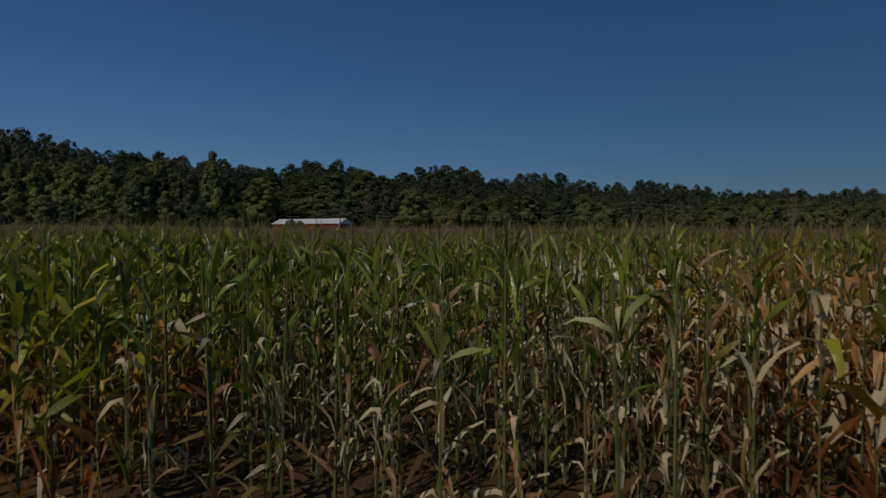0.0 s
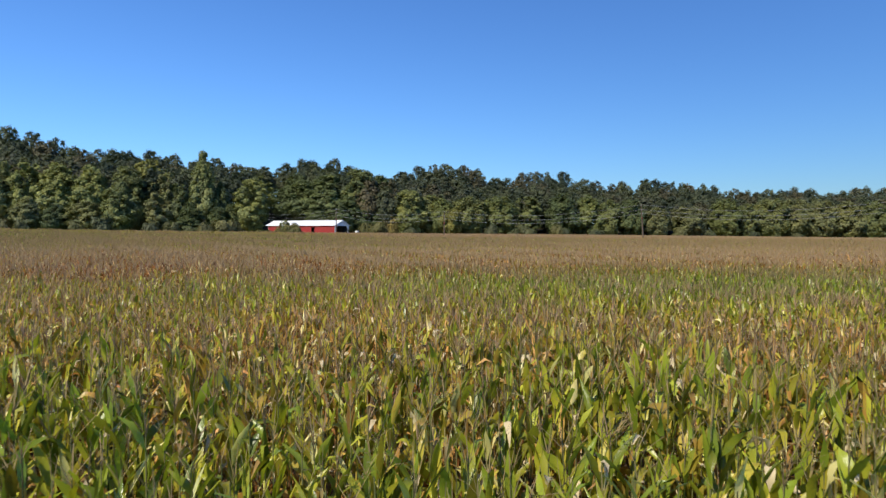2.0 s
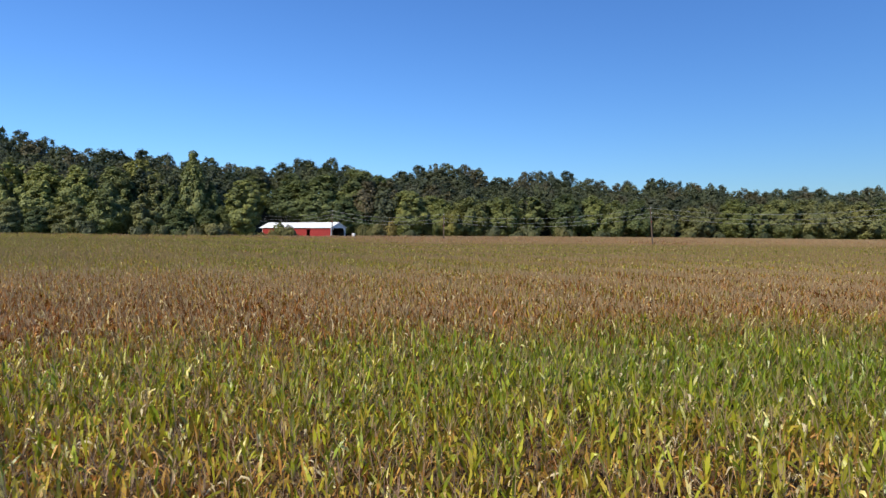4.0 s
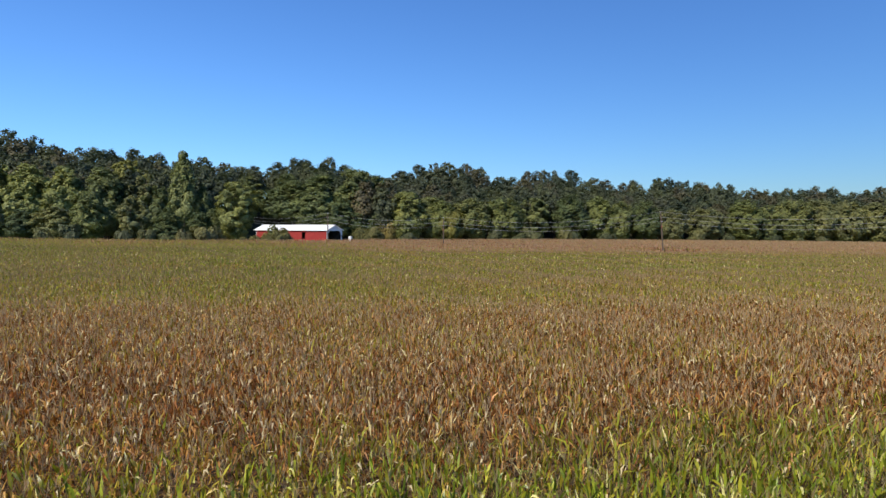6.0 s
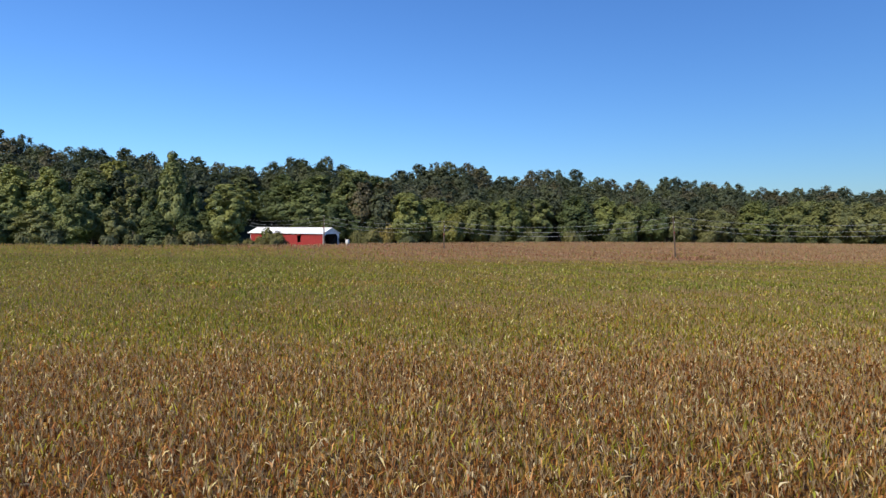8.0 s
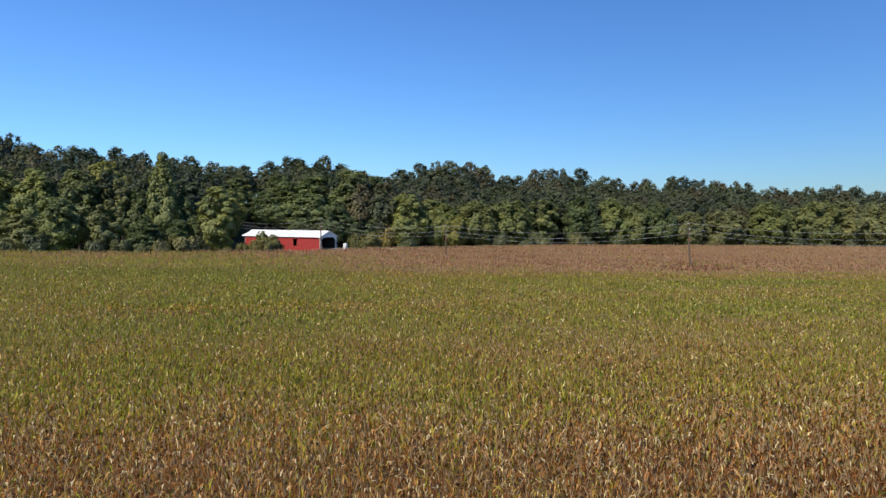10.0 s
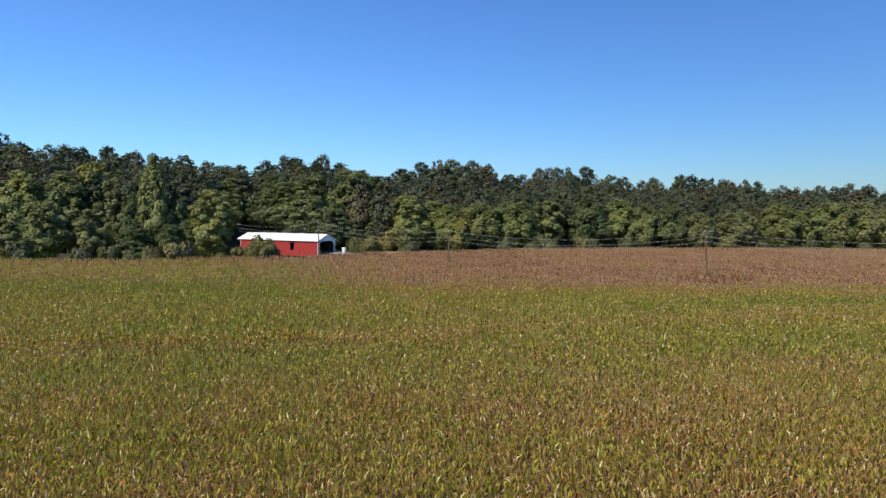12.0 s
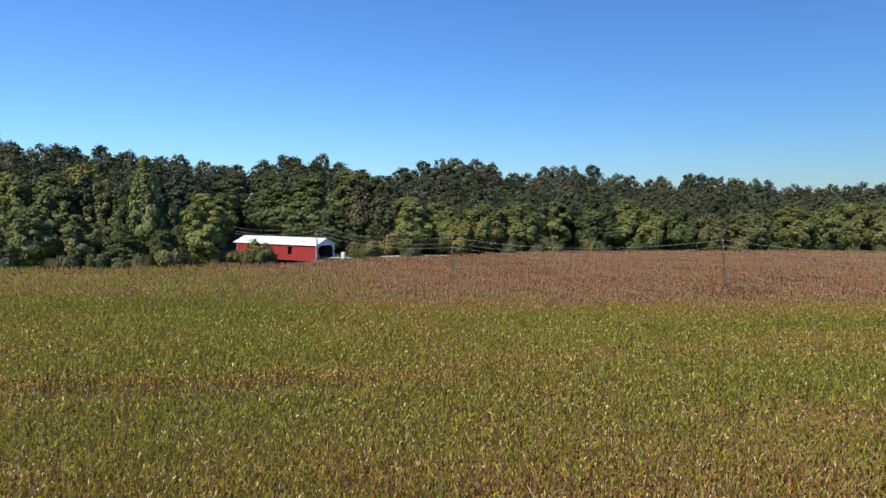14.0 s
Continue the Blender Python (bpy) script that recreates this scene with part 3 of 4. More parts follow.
def corn_by_path():
    stalks, leaves, tassels = corn_variants(10)
    xs, ys = lattice(1, 12.2, 0.76, 0.20, lambda x, y: in_field(x, y) & by_path(x, y))
    for x, y in zip(xs, ys):
        p = new("corn_plant", stalks[rng.integers(8)])
        p.parent = corn
        sc = rng.uniform(0.93, 1.06)
        p.matrix_local = pose(x, y, 0, 0, 0, rng.uniform(0, 360)) @ Matrix.Scale(sc, 4)
        d = float(dryness(x, y))
        turn = rng.uniform(0, 360)
        for i in range(18):
            f = (i + rng.uniform(0.1, 0.9)) / 18
            kind = int(d + 0.75 * (0.62 - f) + rng.normal(0, 0.16) > 0.38)
            lf = new("leaf", leaves[2 * rng.integers(10) + kind])
            lf.parent = p
            lf.matrix_local = pose(0, 0, 0.06 + 1.92 * f, 0, rng.uniform(-22, 22), turn + 180 * i + rng.normal(0, 28)) @ Matrix.Scale(0.82 - 0.3 * max(0.0, f - 0.6), 4)
        ts = new("tassel", tassels[rng.integers(8)])
        ts.parent = p
        ts.matrix_local = pose(0, 0, 2.03, 0, rng.uniform(-6, 6), rng.uniform(0, 360))


# ---------------------------------------------------------------- trees
def crown_mesh(name, lobes, clumps, size, mat, seed):
    """A crown of many small leaf clumps on overlapping boughs (centre, radii)."""
    r = np.random.default_rng(seed)
    area = np.array([(a * b + b * c + a * c) for _, (a, b, c) in lobes])
    pick = r.choice(len(lobes), clumps, p=area / area.sum())
    cen = np.array([c for c, _ in lobes])[pick]
    rad = np.array([q for _, q in lobes])[pick]
    d = r.normal(0, 1, (clumps, 3))
    d[:, 2] += 0.12
    d /= np.linalg.norm(d, axis=1)[:, None]
    # most clumps near a bough's skin, some loose sprigs beyond it
    depth = 1 - np.abs(r.normal(0, 0.20, clumps)) + (r.random(clumps) < 0.14) * r.uniform(0, 0.34, clumps)
    pos = cen + d * rad * depth[:, None]
    keep = np.ones(clumps, bool)
    for c, q in lobes:      # drop what is buried deep in another bough
        keep &= (((pos - np.array(c)) / (np.array(q) * 0.78)) ** 2).sum(1) > 1
    pos, d = pos[keep], d[keep]
    # larger unseen clumps added inside the boughs to block light and darken crevices
    deep = clumps // 8
    pos = np.concatenate([pos, cen[:deep] + r.uniform(-1, 1, (deep, 3)) * rad[:deep] * 0.42])
    d = np.concatenate([d, r.normal(0, 0.6, (deep, 3))])
    n = len(pos)
    mid = pos.mean(0) * np.array([1, 1, 0.8])
    out = (pos - mid) / (np.linalg.norm(pos - mid, axis=1)[:, None] + 1e-6)
    nrm = 0.42 * d + 0.70 * out + r.normal(0, 0.32, (n, 3))
    nrm[:, 2] += 0.12
    nrm /= np.linalg.norm(nrm, axis=1)[:, None]
    t = np.cross(nrm, r.normal(0, 1, (n, 3)))
    t /= np.linalg.norm(t, axis=1)[:, None]
    b = np.cross(nrm, t)
    sz = size * r.uniform(0.5, 1.4, n)[:, None]
    sz[n - deep:] *= 2.3
    jit = lambda: r.uniform(0.6, 1.25, (n, 1))
    v = np.stack([pos + t * sz * jit() * 1.2, pos - t * sz * 0.6 + b * sz * jit(), pos - t * sz * 0.6 - b * sz * jit()], 1)
    return mesh_np(name, v.reshape(-1, 3), np.arange(n * 3).reshape(n, 3), [mat])


# kind: foot of the crown, height of its widest part (0 to 1), width at the foot and at the crest, number of boughs, their least and greatest radius
TREE_KINDS = {"dome": (2.2, 0.45, 0.62, 0.42, 80, 0.8, 1.9),
              "round": (2.6, 0.45, 0.62, 0.42, 80, 0.7, 1.6),
              "tall": (0.6, 0.30, 0.80, 0.16, 85, 0.70, 1.7),
              "open": (2.2, 0.50, 0.45, 0.38, 70, 0.65, 1.6),
              "thin": (3.0, 0.55, 0.40, 0.45, 48, 0.55, 1.2),
              "hill": (6.0, 0.50, 0.70, 0.40, 42, 1.0, 2.1)}


def tree_variant(kind, seed):
    """Trunk mesh and boughs of a tree 20 m high whose crown is 10 m wide."""
    r = random.Random(seed)
    foot, mid, low, crest, n, q0, q1 = TREE_KINDS[kind]
    lobes = []
    # a few large humps give the crown an uneven outline
    humps = [(r.uniform(0, TAU), r.uniform(0.15, 0.9), r.uniform(0.10, 0.24)) for _ in range(5)]
    for i in range(n):
        t = (i + r.random()) / n
        ang = i * 2.4 + r.uniform(-0.6, 0.6)
        if t < mid:
            wide = low + (1 - low) * math.sin(t / mid * math.pi / 2)
        else:
            wide = crest + (1 - crest) * math.sqrt(max(0.0, 1 - ((t - mid) / (1 - mid)) ** (2.0 if kind != "tall" else 1.2)))
        wide *= 0.90 + sum(k * max(0.0, math.cos(ang - h)) * math.exp(-((t - ht) / 0.22) ** 2) for h, ht, k in humps)
        q = r.uniform(q0, q1) * (1.0 - 0.25 * t)
        rho = max(0.0, 5.0 * wide - 0.7 * q) * (r.uniform(0.72, 1.0) if t < 0.85 else math.sqrt(r.random()))
        lobes.append(((rho * math.cos(ang), rho * math.sin(ang), foot + (19.8 - (1.5 if kind == "round" else 0.8) * q - foot) * t),
                      (q * r.uniform(0.85, 1.2), q * r.uniform(0.85, 1.2), q * r.uniform(0.7, 1.0) * (1.8 if kind == "round" else 1.0))))
    core = 4.2 if kind == "hill" else 2.0 if kind in ("thin", "open") else 3.6 if kind != "tall" else 3.0
    lobes.append(((0, 0, foot + (19 - foot) * 0.48), (core, core, (19 - foot) * 0.42)))
    bm = bmesh.new()
    lean = [r.uniform(-0.5, 0.5) for _ in range(2)]
    tube(bm, [(0, 0, -1.5), (lean[0] * 0.2, lean[1] * 0.2, 3), (lean[0], lean[1], 9), (lean[0] * 1.3, lean[1], 16)], [0.42, 0.34, 0.22, 0.06], 7)
    for c, q in lobes[3:-1:(4 if kind == "thin" else 7)]:
        z = max(2.2, c[2] - 4.5)
        tube(bm, [(lean[0] * z / 12, lean[1] * z / 12, z), (c[0] * 0.5, c[1] * 0.5, z + (c[2] - z) * 0.6), (c[0] * 1.05, c[1] * 1.05, c[2] + 0.4)], [0.16, 0.10, 0.03], 5)
    me = bpy.data.meshes.new("trunk")
    bm.to_mesh(me), bm.free()
    me.materials.append(M_BARK)
    return me, lobes


def make_tree(variant, x, y, top, half, label, group, turn, tint="green", name="tree"):
    trunk, crown = variant
    z = float(land(np.array(x), np.array(y)))
    t = empty(name)
    t.matrix_world = pose(x, y, z - 0.05, 0, 0, turn) @ Matrix.Diagonal((half / 5, half / 5, max(4.0, top - z) / 20, 1))
    for nm, me in (("trunk", trunk), ("crown", crown)):
        o = new(nm, me)
        o.parent = t
        o.color = (*TINTS[tint], 1)
    tagged(t, label, "tree", group)
    return t


# x, y, height of the top, half width, kind, tint
FIELD_TREES = [(-104.6, 200.8, 24.4, 5.8, "dome", "lime"), (-94, 201.6, 24.4, 6.4, "dome", "green"), (-91.7, 210.9, 27.3, 6.4, "open", "olive"), (-83.8, 203.7, 22.5, 4.8, "thin", "grey"),
               (-67.6, 192.5, 27.8, 4.6, "tall", "green"), (-63.5, 195.0, 19.0, 3.4, "tall", "dark"), (-51.8, 187.0, 19.2, 5.6, "open", "lime"), (-63.5, 236.0, 24.5, 6.5, "dome", "green"),
               (-85.8, 178.3, 16.3, 4.8, "dome", "green"), (-75.2, 179.2, 14.5, 4.0, "open", "grey"), (-66.9, 180.5, 12.0, 4.2, "tall", "dark"), (-60.8, 185.0, 11.0, 3.4, "dome", "dark"),
               (-79.5, 203.0, 19.0, 4.2, "open", "dark"), (-57.6, 189.0, 12.0, 3.6, "dome", "dark"), (-69.0, 208.0, 17.0, 4.5, "dome", "dark"), (-62.5, 224.0, 20.0, 5.0, "dome", "dark")]
# dark tints right of the bridge put the shade there into the leaves
BRIDGE_TREES = [(-47.4, 234.0, 21.6, 7.2, "dome", "deep"), (-36.6, 230.4, 24.6, 8.4, "dome", "deep"), (-26.9, 233.0, 26.8, 8.4, "dome", "green"), (-19.5, 238.9, 25.0, 5.1, "dome", "dark"),
                (-41.6, 230.0, 17.4, 5.6, "dome", "deep"), (-51.0, 241.0, 25.5, 5.5, "dome", "dark"), (-24.5, 227.5, 14.0, 4.5, "dome", "dark"), (-30.5, 226.5, 17.0, 5.0, "dome", "dark"), (-20.5, 230.0, 18.0, 5.0, "dome", "dark"), (-53.5, 235.0, 20.0, 5.5, "dome", "dark"),
                (-8.1, 226.5, 18.8, 6.5, "dome", "lime"), (-0.6, 231.0, 17.2, 4.9, "dome", "green"), (-47.2, 206.9, 7.6, 1.8, "open", "green")]
ROAD_TREES = [(3.1, 229.5, 15.8, 5.3, "round", "lime"), (13.1, 233.1, 16.8, 7.5, "round", "green"), (6.6, 227.0, 12.4, 4.6, "round", "olive"), (24.9, 237.3, 17.2, 6.9, "round", "lime"),
              (36.5, 242.5, 17.2, 6.2, "open", "green"), (48.9, 242.5, 18.5, 6.8, "round", "dark"), (59.7, 246.9, 18.0, 6.3, "round", "lime"), (67.8, 245.0, 16.3, 5.3, "round", "green"),
              (76.8, 247.2, 16.6, 6.3, "round", "dark"), (86.7, 246.5, 13.5, 5.8, "round", "grey"), (100.2, 248.3, 13.8, 7.1, "round", "grey"), (115.7, 251.4, 17.2, 7.6, "round", "lime"),
              (124.1, 250.5, 14.9, 4.5, "open", "green"), (134.9, 255.0, 17.2, 7.2, "round", "green"), (146.4, 256.2, 17.4, 7.4, "round", "grey")]


def woods():
    r = random.Random(11)
    front, hill = {}, []
    for i, kind in enumerate(("dome", "dome", "dome", "tall", "open", "open", "thin", "round", "round", "round")):
        trunk, lobes = tree_variant(kind, 20 + i)
        front.setdefault(kind, []).append((trunk, crown_mesh("crown", lobes, 6500 if kind == "thin" else 16000, 0.25, M_CROWN, 50 + i)))
    for i in range(6):
        trunk, lobes = tree_variant("hill", 40 + i)
        hill.append((trunk, crown_mesh("crown", lobes, 3800, 0.34, M_HILL, 80 + i)))
    rows = [(t, "leafy green deciduous tree at the field's edge") for t in FIELD_TREES]
    rows += [(t, "leafy green deciduous tree beside the red bridge") for t in BRIDGE_TREES]
    rows += [(t, "rounded green deciduous tree behind the field") for t in ROAD_TREES]
    # the rows go on to both sides
    rows += [((-114.0 - 9 * i, float(tree_line(-114 - 9 * i)) + r.uniform(4, 9), r.uniform(23.5, 26.5), r.uniform(5.2, 6.6), r.choice(("dome", "dome", "open")), r.choice(("green", "lime", "dark"))),
              "leafy green deciduous tree at the field's edge") for i in range(7)]
    rows += [((-93.5 - 8 * i, float(field_edge(-93.5 - 8 * i)) + 6, r.uniform(10, 15), r.uniform(3.6, 4.8), r.choice(("dome", "open")), r.choice(("green", "dark", "grey"))),
              "bushy young green tree at the corn's edge") for i in range(7)]
    rows += [((156.0 + 11 * i, float(tree_line(156 + 11 * i)) + 6, r.uniform(16, 18), r.uniform(6, 7.5), "round", r.choice(("green", "grey"))), "rounded green deciduous tree behind the field") for i in range(5)]
    for (x, y, top, half, kind, tint), label in rows:
        make_tree(r.choice(front[kind]), x, y, top, half, label, "trees along the field", r.uniform(0, 360), tint)
    # behind them the wooded hill climbs to its skyline
    fx, fz = [-200, -104, -72, -58, -46, -27, -8, 13, 49, 87, 116, 200], [24, 24, 24, 20, 21, 25, 18, 16.5, 17.5, 14.5, 16.5, 17]
    sx = [-200, -160, -153, -146, -132, -116, -106, -99, -84, -68, -60, -41, -31, -21, -13, 0, 13, 20, 27, 35, 48, 58, 66, 84, 98, 112, 128, 142, 155, 169, 260]
    sz = [44, 44, 42, 37.5, 36.3, 36, 32.6, 33.4, 31.2, 29.4, 31, 33.3, 29.6, 25.2, 28.5, 31, 31.8, 29.5, 25.2, 28.2, 29.3, 27.2, 24, 26.4, 25.2, 23.4, 22, 23.4, 21.5, 23.8, 23]
    kinds = ("green", "green", "dark", "dark", "lime", "grey", "brown")
    far_v, far_t = [], []
    for depth, f in ((13, 0.02), (22, 0.24), (30, 0.44), (39, 0.64), (48, 0.83), (57, 1.0)):
        x = -195.0 + r.uniform(0, 5)
        while x < 225:
            px, py = x + r.uniform(-1.5, 1.5), float(tree_line(x)) + depth + r.uniform(-3.5, 3.5)
            half = r.uniform(3.8, 5.6)
            if not (-62 < px < -16 and py < 221 + 0.55 * (-31 - px) + 9):
                far = (py - 48) / 209
                lo, hi = float(np.interp(px, fx, fz)), 17 + (float(np.interp(px / far, sx, sz)) - 17) * far
                top = lo + (hi - lo) * f
                top *= r.uniform(0.99, 1.05) if f == 1.0 else r.uniform(0.92, 1.03)
                var, tint, turn = r.choice(hill), r.choice(kinds), r.uniform(0, 360)
                if f in (0.02, 1.0):
                    make_tree(var, px, py, top, half, "dense green tree on the wooded hillside", "trees on the hill", turn, tint)
                else:       # the tree tops between them are one canopy
                    z = float(land(np.array(px), np.array(py)))
                    m = np.array(pose(px, py, z, 0, 0, turn) @ Matrix.Diagonal((half / 5, half / 5, max(4.0, top - z) / 20, 1)))
                    v = np.zeros(len(var[1].vertices) * 3, dtype=np.float32)
                    var[1].vertices.foreach_get("co", v)
                    v = v.reshape(-1, 3)
                    v = v[np.repeat(v.reshape(-1, 3, 3)[:, :, 2].mean(1) > 10.0, 3)]
                    far_v.append(v @ m[:3, :3].T + m[:3, 3])
                    far_t.append(np.full(len(v), (sorted(TINTS).index(tint) + 0.5) / len(TINTS)))
            x += half * r.uniform(1.25, 1.6)
    far_v = np.concatenate(far_v)
    me = mesh_np("hill_canopy", far_v, np.arange(len(far_v)).reshape(-1, 3), [M_CANOPY], attrs={"tint": np.concatenate(far_t)})
    tagged(new("hill_canopy", me), "dense dark green canopy of the wooded hillside", "woods", kind="stuff")


def shrubs():
    r = random.Random(5)
    kinds = []
    for i in range(4):
        lobes = [((r.uniform(-1.3, 1.3), r.uniform(-1.0, 1.0), r.uniform(0.7, 2.0)), (q, q, q * 0.9)) for q in (r.uniform(0.8, 1.4) for _ in range(6))]
        bm = bmesh.new()
        for c, q in lobes:
            tube(bm, [(c[0] * 0.15, c[1] * 0.15, -0.3), (c[0] * 0.7, c[1] * 0.7, c[2] * 0.6), (c[0], c[1], c[2] + 0.5)], [0.06, 0.04, 0.015], 5)
        me = bpy.data.meshes.new("stem")
        bm.to_mesh(me), bm.free()
        me.materials.append(M_BARK)
        kinds.append((me, crown_mesh("crown", lobes, 2600, 0.16, M_SHRUB, 130 + i)))

    def shrub(x, y, s, label="low green shrub at the edge of the corn", up=1.0, tint="green"):
        k = r.choice(kinds)
        b = empty("shrub")
        b.matrix_world = pose(x, y, float(land(np.array(x), np.array(y))) - 0.05, 0, 0, r.uniform(0, 360)) @ Matrix.Diagonal((s, s, s * up, 1))
        for nm, me in (("stem", k[0]), ("crown", k[1])):
            o = new(nm, me)
            o.parent = b
            o.color = (*TINTS[tint], 1)
        tagged(b, label, "shrub", "shrubs along the field")

    x = -150.0
    while x < 190:
        if not -56 < x < -12 and r.random() < (0.8 if x < -56 else 0.2):
            # dark and deep tints put the shade at the woods' foot into the shrubs
            shrub(x, float(field_edge(x)) + r.uniform(0.6, 3.2), r.uniform(1.0, 1.8), up=r.uniform(0.9, 1.5), tint=r.choice(("dark", "green", "deep")))
        x += r.uniform(3.4, 5.6)
    # around the bridge
    for x, y, s, up in ((-57.0, 187.0, 1.2, 1.3), (-54.5, 184.6, 1.0, 1.1), (-49.4, 185.6, 0.9, 1.0), (-54.6, 205.5, 0.95, 1.1), (-52.0, 204.6, 0.9, 1.0), (-48.2, 205.6, 1.1, 1.15), (-45.4, 205.0, 1.35, 1.25), (-42.9, 204.6, 1.15, 1.3),
                        (-47.6, 214.6, 1.05, 1.9), (-21.4, 212.0, 1.35, 1.15), (-18.8, 211.2, 1.45, 1.15), (-16.6, 211.8, 1.05, 1.1), (-13.0, 228.0, 1.9, 1.6), (-8.5, 231.5, 2.2, 1.7)):
        shrub(x, y, s, "olive-green shrub beside the red bridge", up, "olive")
    shrub(45.2, 233.6, 1.3, "pale olive shrub before the dark woods", 1.6, "olive")


woods()
shrubs()


# ---------------------------------------------------------------- covered bridge
def covered_bridge():
    L, W, WALL, RISE = 28.5, 7.4, 3.40, 1.5        # length, width, wall height, rise of the roof
    g = empty("covered_bridge", pose(BRIDGE.x, BRIDGE.y, BRIDGE.z, 0, 0, math.degrees(AXIS)))
    # x runs from the far end (-L) to the portal (0), y from the camera's side (0) to the other (W)
    part("deck", boxes(((-L, 0.1, -0.45), (0.3, W - 0.1, 0.0)), bevel=0.02), M_WOOD, g, "weathered plank deck")
    wx0, wx1, wz0, wz1 = -9.6, -8.3, 0.7, 2.7
    part("wall", boxes(((-L, 0, -0.9), (wx0, 0.18, WALL)), ((wx1, 0, -0.9), (-0.05, 0.18, WALL)), ((wx0, 0, -0.9), (wx1, 0.18, wz0)),
                       ((wx0, 0, wz1), (wx1, 0.18, WALL))), M_RED, g, "red painted vertical board siding")
    part("wall", boxes(((-L, W - 0.18, -0.9), (-0.05, W, WALL))), M_RED, g, "red painted vertical board siding")
    part("window_hood", boxes(((wx0 - 0.15, -0.55, wz1 + 0.02), (wx1 + 0.15, -0.004, wz1 + 0.12))), M_RED, g)
    # trusses, in the wood darkened for the shade inside
    for y in (0.1, W - 0.1):
        bm = bmesh.new()
        for i in range(8):
            x = -L + 1.6 + i * 3.5
            yy = y + (0.32 if y < 1 else -0.32)
            tube(bm, [(x, yy, 0), (x + 1.75, yy, WALL - 0.1), (x + 3.4, yy, 0)], [0.12, 0.12, 0.12], 4)
        part("truss", bm, M_SHADEWOOD, g)
    # dark linings added on walls and ceiling to stand for the shade within
    for y0, y1 in ((0.19, 0.25), (W - 0.25, W - 0.19)):
        part("inner_boards", boxes(((-L + 0.1, y0, 0.01), (wx0 - 0.1, y1, WALL - 0.05)), ((wx1 + 0.1, y0, 0.01), (-0.1, y1, WALL - 0.05))), M_SHADEWOOD, g, "dark inner boards added for the shade inside")
    part("ceiling_boards", boxes(((-L + 0.1, 0.26, WALL - 0.12), (-0.1, W - 0.26, WALL - 0.06))), M_SHADEWOOD, g, "dark ceiling boards added for the shade inside")
    # roof slopes with ribs
    over = 0.45
    z0, ym, zm = WALL - RISE * over / (W / 2), W / 2, WALL + RISE
    x0, x1 = -L - 0.9, 0.45

    def slab(xa, xb, y0, lift, thick):
        bm = bmesh.new()
        lo = [bm.verts.new(p) for p in ((xa, y0, z0 + lift), (xb, y0, z0 + lift), (xb, ym, zm + lift), (xa, ym, zm + lift))]
        hi = [bm.verts.new(v.co + Vector((0, 0, thick))) for v in lo]
        bm.faces.new(lo[::-1]), bm.faces.new(hi)
        for i in range(4):
            bm.faces.new((lo[i], lo[(i + 1) % 4], hi[(i + 1) % 4], hi[i]))
        bmesh.ops.recalc_face_normals(bm, faces=bm.faces)
        return bm

    slopes = []
    for y0 in (-over, W + over):
        roof = part("roof", slab(x0, x1, y0, 0.0, 0.09), M_ROOF, g, "white metal roof slope with standing seams")
        slopes.append(roof)
        seam = part("seam", slab(0.0, 0.05, y0, 0.085, 0.055), M_ROOF, roof)
        seam.location.x = x0 + 0.02
        for i in range(1, int((x1 - x0) / 0.6)):
            more = new("seam", seam.data)
            more.parent = roof
            more.location.x = x0 + 0.02 + 0.6 * i
    part("ridge_cap", boxes(((-L - 0.9, W / 2 - 0.2, WALL + RISE + 0.10), (0.45, W / 2 + 0.2, WALL + RISE + 0.17)), bevel=0.02), M_ROOF, slopes[0])
    # portals: boards round a wide opening with cut corners
    for px, mat in ((0.0, M_WHITE), (-L - 0.06, M_WHITE)):
        bm = bmesh.new()
        oy0, oy1, oz, cut = 0.75, W - 0.75, 3.15, 0.7
        outer = [(0, -0.3), (0, WALL), (W / 2, WALL + RISE - 0.03), (W, WALL), (W, -0.3)]
        inner = [(oy0, -0.3), (oy0, oz - cut), (oy0 + cut, oz), (oy1 - cut, oz), (oy1, oz - cut), (oy1, -0.3)]
        for x in (px, px + 0.12):
            o = [bm.verts.new((x, *p)) for p in outer]
            i = [bm.verts.new((x, *p)) for p in inner]
            for f in ((o[0], o[1], i[1], i[0]), (o[1], o[2], i[2], i[1]), (o[2], i[3], i[2]), (o[2], o[3], i[4], i[3]), (o[3], o[4], i[5], i[4])):
                bm.faces.new(f)
            if x == px:
                oa, ia = o, i
            else:
                for a, b in ((oa, o), (ia, i)):
                    for j in range(len(a) - 1):
                        bm.faces.new((a[j], a[j + 1], b[j + 1], b[j]))
        bmesh.ops.recalc_face_normals(bm, faces=bm.faces)
        part("portal", bm, mat, g, "white painted board gable around the opening")
    for x0, x1 in ((-0.8, 2.2), (-L - 2.0, -L + 0.8)):
        part("abutment", boxes(((x0, -0.1, -3.2), (x1, W + 0.1, -0.46)), bevel=0.06), M_STONE, g, "grey stone abutment")
    for i in range(3):
        part("girder", boxes(((-L + 0.7, 0.8 + i * 2.3, -0.95), (-0.7, 1.2 + i * 2.3, -0.46))), M_WOOD, g)
    return tagged(g, "red covered bridge with white metal roof and white portal", "covered bridge")


covered_bridge()


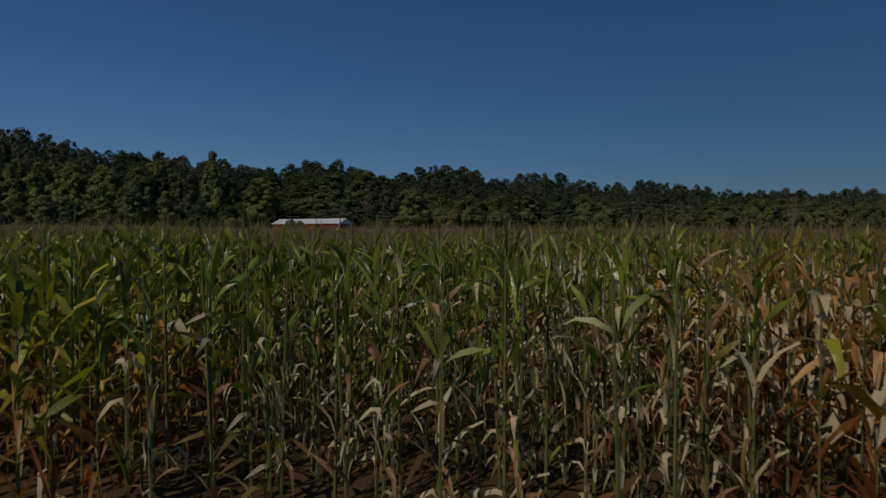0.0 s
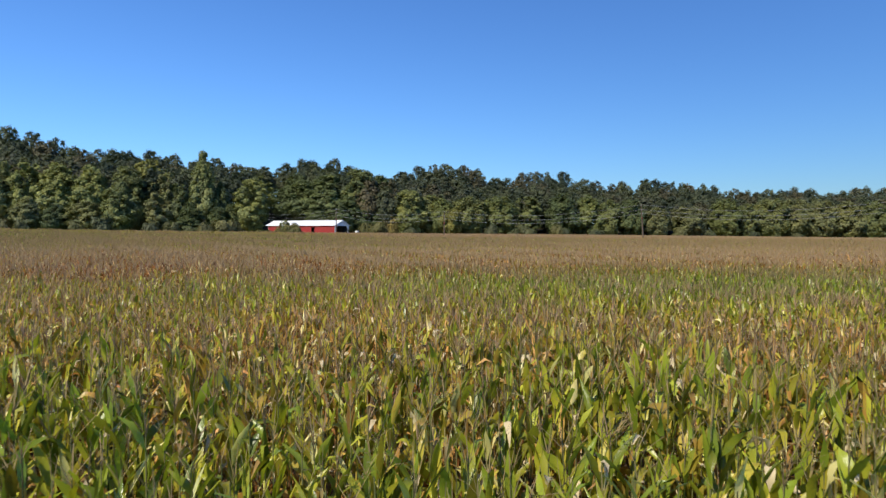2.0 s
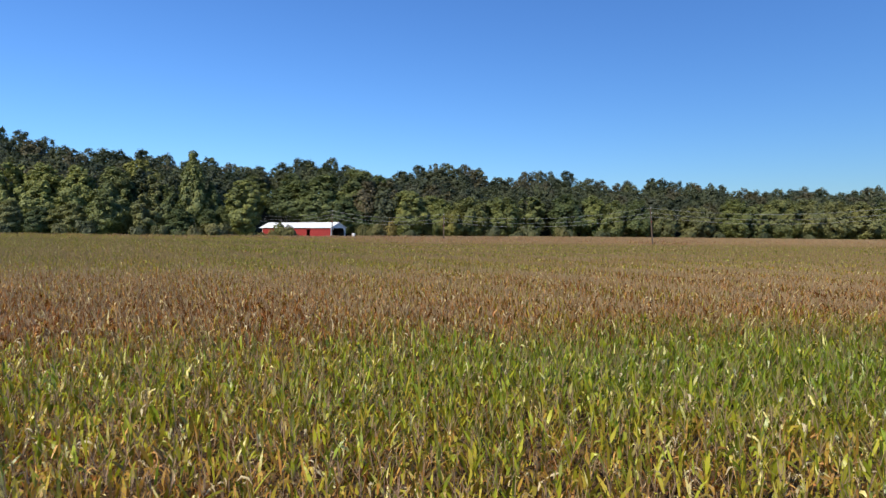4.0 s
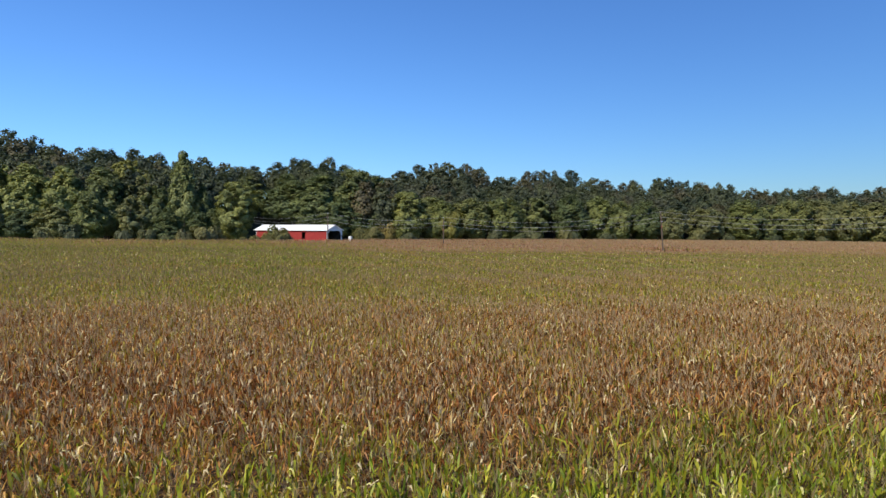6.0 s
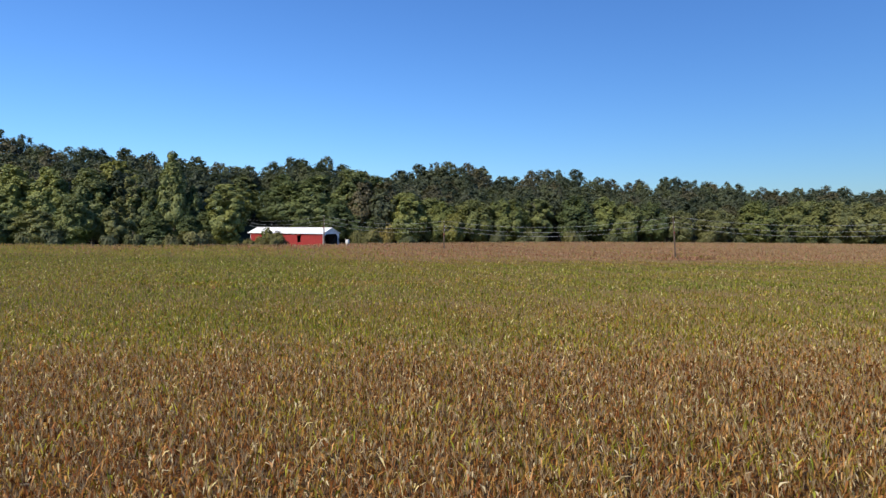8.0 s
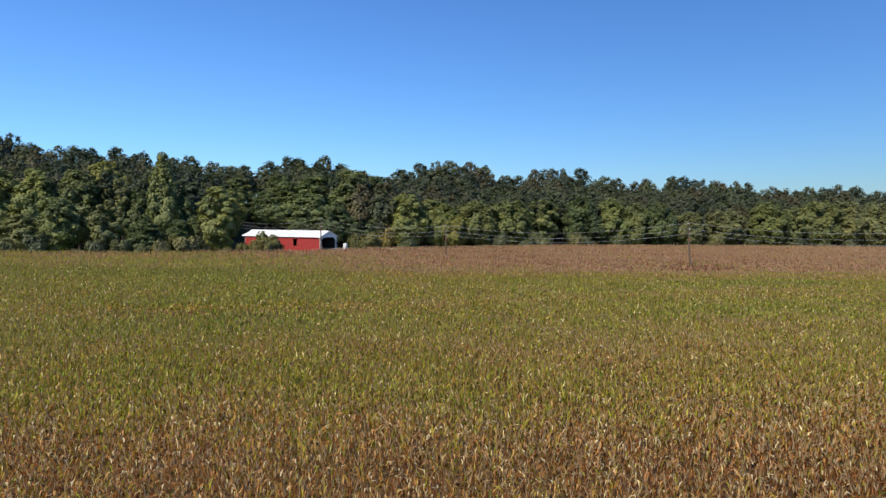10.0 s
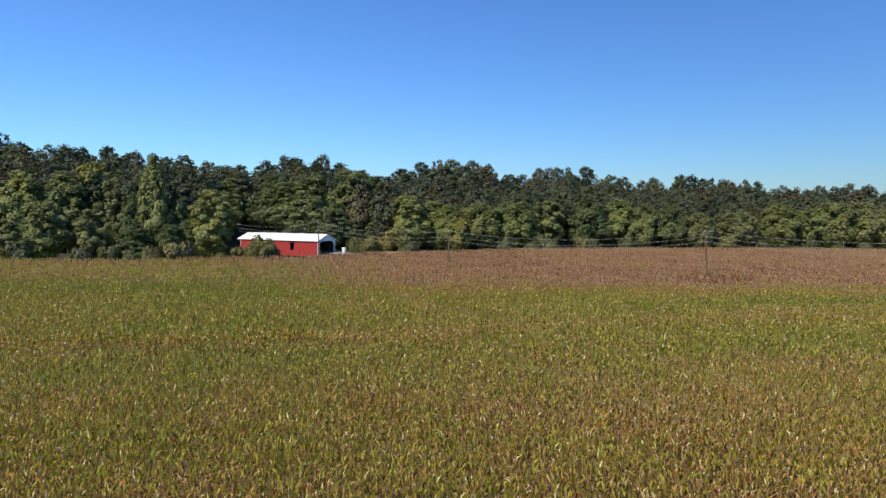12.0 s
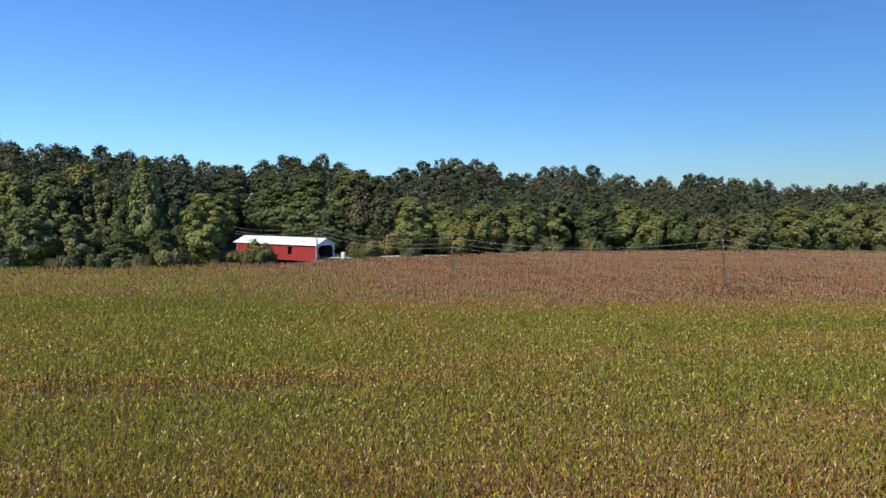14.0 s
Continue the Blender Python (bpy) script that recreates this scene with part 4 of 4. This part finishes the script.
def approach_road():
    """A strip of pale gravel from the portal along the bank."""
    bm = bmesh.new()
    rows = []
    for i in range(24):
        x = -28.2 + i * 1.6
        y = float(np.interp(x, ROAD_X, ROAD_Y))
        d = Vector((0.8, float(np.interp(x + 0.8, ROAD_X, ROAD_Y)) - y, 0)).normalized()
        n = Vector((-d.y, d.x, 0))
        rows.append([bm.verts.new((q.x, q.y, float(land(np.array(q.x), np.array(q.y))) + 0.07)) for q in (Vector((x, y, 0)) + n * w for w in (-1.9, 0, 1.9))])
    for u, v in zip(rows, rows[1:]):
        for j in range(2):
            bm.faces.new((u[j], v[j], v[j + 1], u[j + 1]))
    ob = part("road", bm, M_ROAD, None)
    tagged(ob, "pale gravel road leading into the bridge", "road", kind="structure")


approach_road()


# ---------------------------------------------------------------- power line
POLES = [(-30.2, 203.2, 9.2, 0.0), (3.3, 180.0, 8.4, 0.0), (51.2, 157.0, 9.8, -4.0), (98.7, 134.0, 10.4, 0.0)]


def utility_pole(x, y, h, lean, label):
    z = float(land(np.array(x), np.array(y)))
    g = empty("utility_pole", pose(x, y, z, 0, lean, 0))
    bm = bmesh.new()
    tube(bm, [(0, 0, -0.4), (0, 0, h * 0.5), (0, 0, h)], [0.18, 0.155, 0.12], 9)
    part("pole", bm, M_POLE, g, "weathered round timber pole")
    for zz, side in ((h + 0.06, 0.0), (h - 1.1, 0.16), (h - 2.0, 0.16)):
        bm = bmesh.new()
        tube(bm, [(side, 0, zz - 0.10), (side, 0, zz - 0.02), (side, 0, zz + 0.02), (side, 0, zz + 0.14)], [0.05, 0.09, 0.06, 0.08], 8)
        part("insulator", bm, M_GLAZE, g, "pale glazed insulator")
    bm = boxes(((-0.10, -0.27, h - 3.2), (0.10, -0.17, h - 2.95)), bevel=0.015)
    part("marker", bm, M_RED, g, "small red marker plate")
    return tagged(g, label, "utility pole", "poles of the power line")


def power_line():
    tops = []
    for i, (x, y, h, lean) in enumerate(POLES):
        g = utility_pole(x, y, h, lean, ("timber utility pole beside the red bridge", "timber utility pole standing in the corn",
                                         "leaning timber utility pole standing in the corn", "timber utility pole standing in the corn")[i])
        z = float(land(np.array(x), np.array(y)))
        m = pose(x, y, z, 0, lean, 0)
        tops.append([m @ Vector((s, 0, zz)) for zz, s in ((h + 0.2, 0.0), (h - 0.96, 0.16), (h - 1.86, 0.16))])
    # the line goes on past the bridge into the woods
    tops.insert(0, [Vector((-62, 226, 10.4)), Vector((-62, 226, 9.4)), Vector((-62, 226, 8.6))])
    for a, b in zip(tops, tops[1:]):
        for p, q in zip(a, b):
            bm = bmesh.new()
            sag = 0.036 * (q - p).length
            pts = [p.lerp(q, i / 14) - Vector((0, 0, sag * 4 * (i / 14) * (1 - i / 14))) for i in range(15)]
            tube(bm, pts, [0.022] * 15, 4)
            ob = part("cable", bm, M_CABLE, None)
            tagged(ob, "thin grey overhead cable hanging between poles", "power cable", "cables of the power line")


power_line()


def roadside_box():
    x, y = -24.3, 207.6
    z = float(land(np.array(x), np.array(y)))
    g = empty("roadside_cabinet", pose(x, y, z, 0, 0, -25) @ Matrix.Scale(1.05, 4))
    part("body", boxes(((-0.45, -0.35, 0.1), (0.45, 0.35, 1.75)), bevel=0.03), M_WHITE, g, "white painted cabinet")
    door = part("door", boxes(((-0.40, -0.385, 0.2), (0.40, -0.353, 1.65)), bevel=0.01), M_WHITE, g)
    part("handle", boxes(((0.26, -0.43, 0.85), (0.31, -0.386, 1.05)), bevel=0.01), M_GREY, door, "grey metal handle")
    part("plinth", boxes(((-0.5, -0.4, -0.3), (0.5, 0.4, 0.098))), M_STONE, g)
    tagged(g, "white roadside cabinet standing before the bridge", "cabinet")


roadside_box()

corn_by_path()
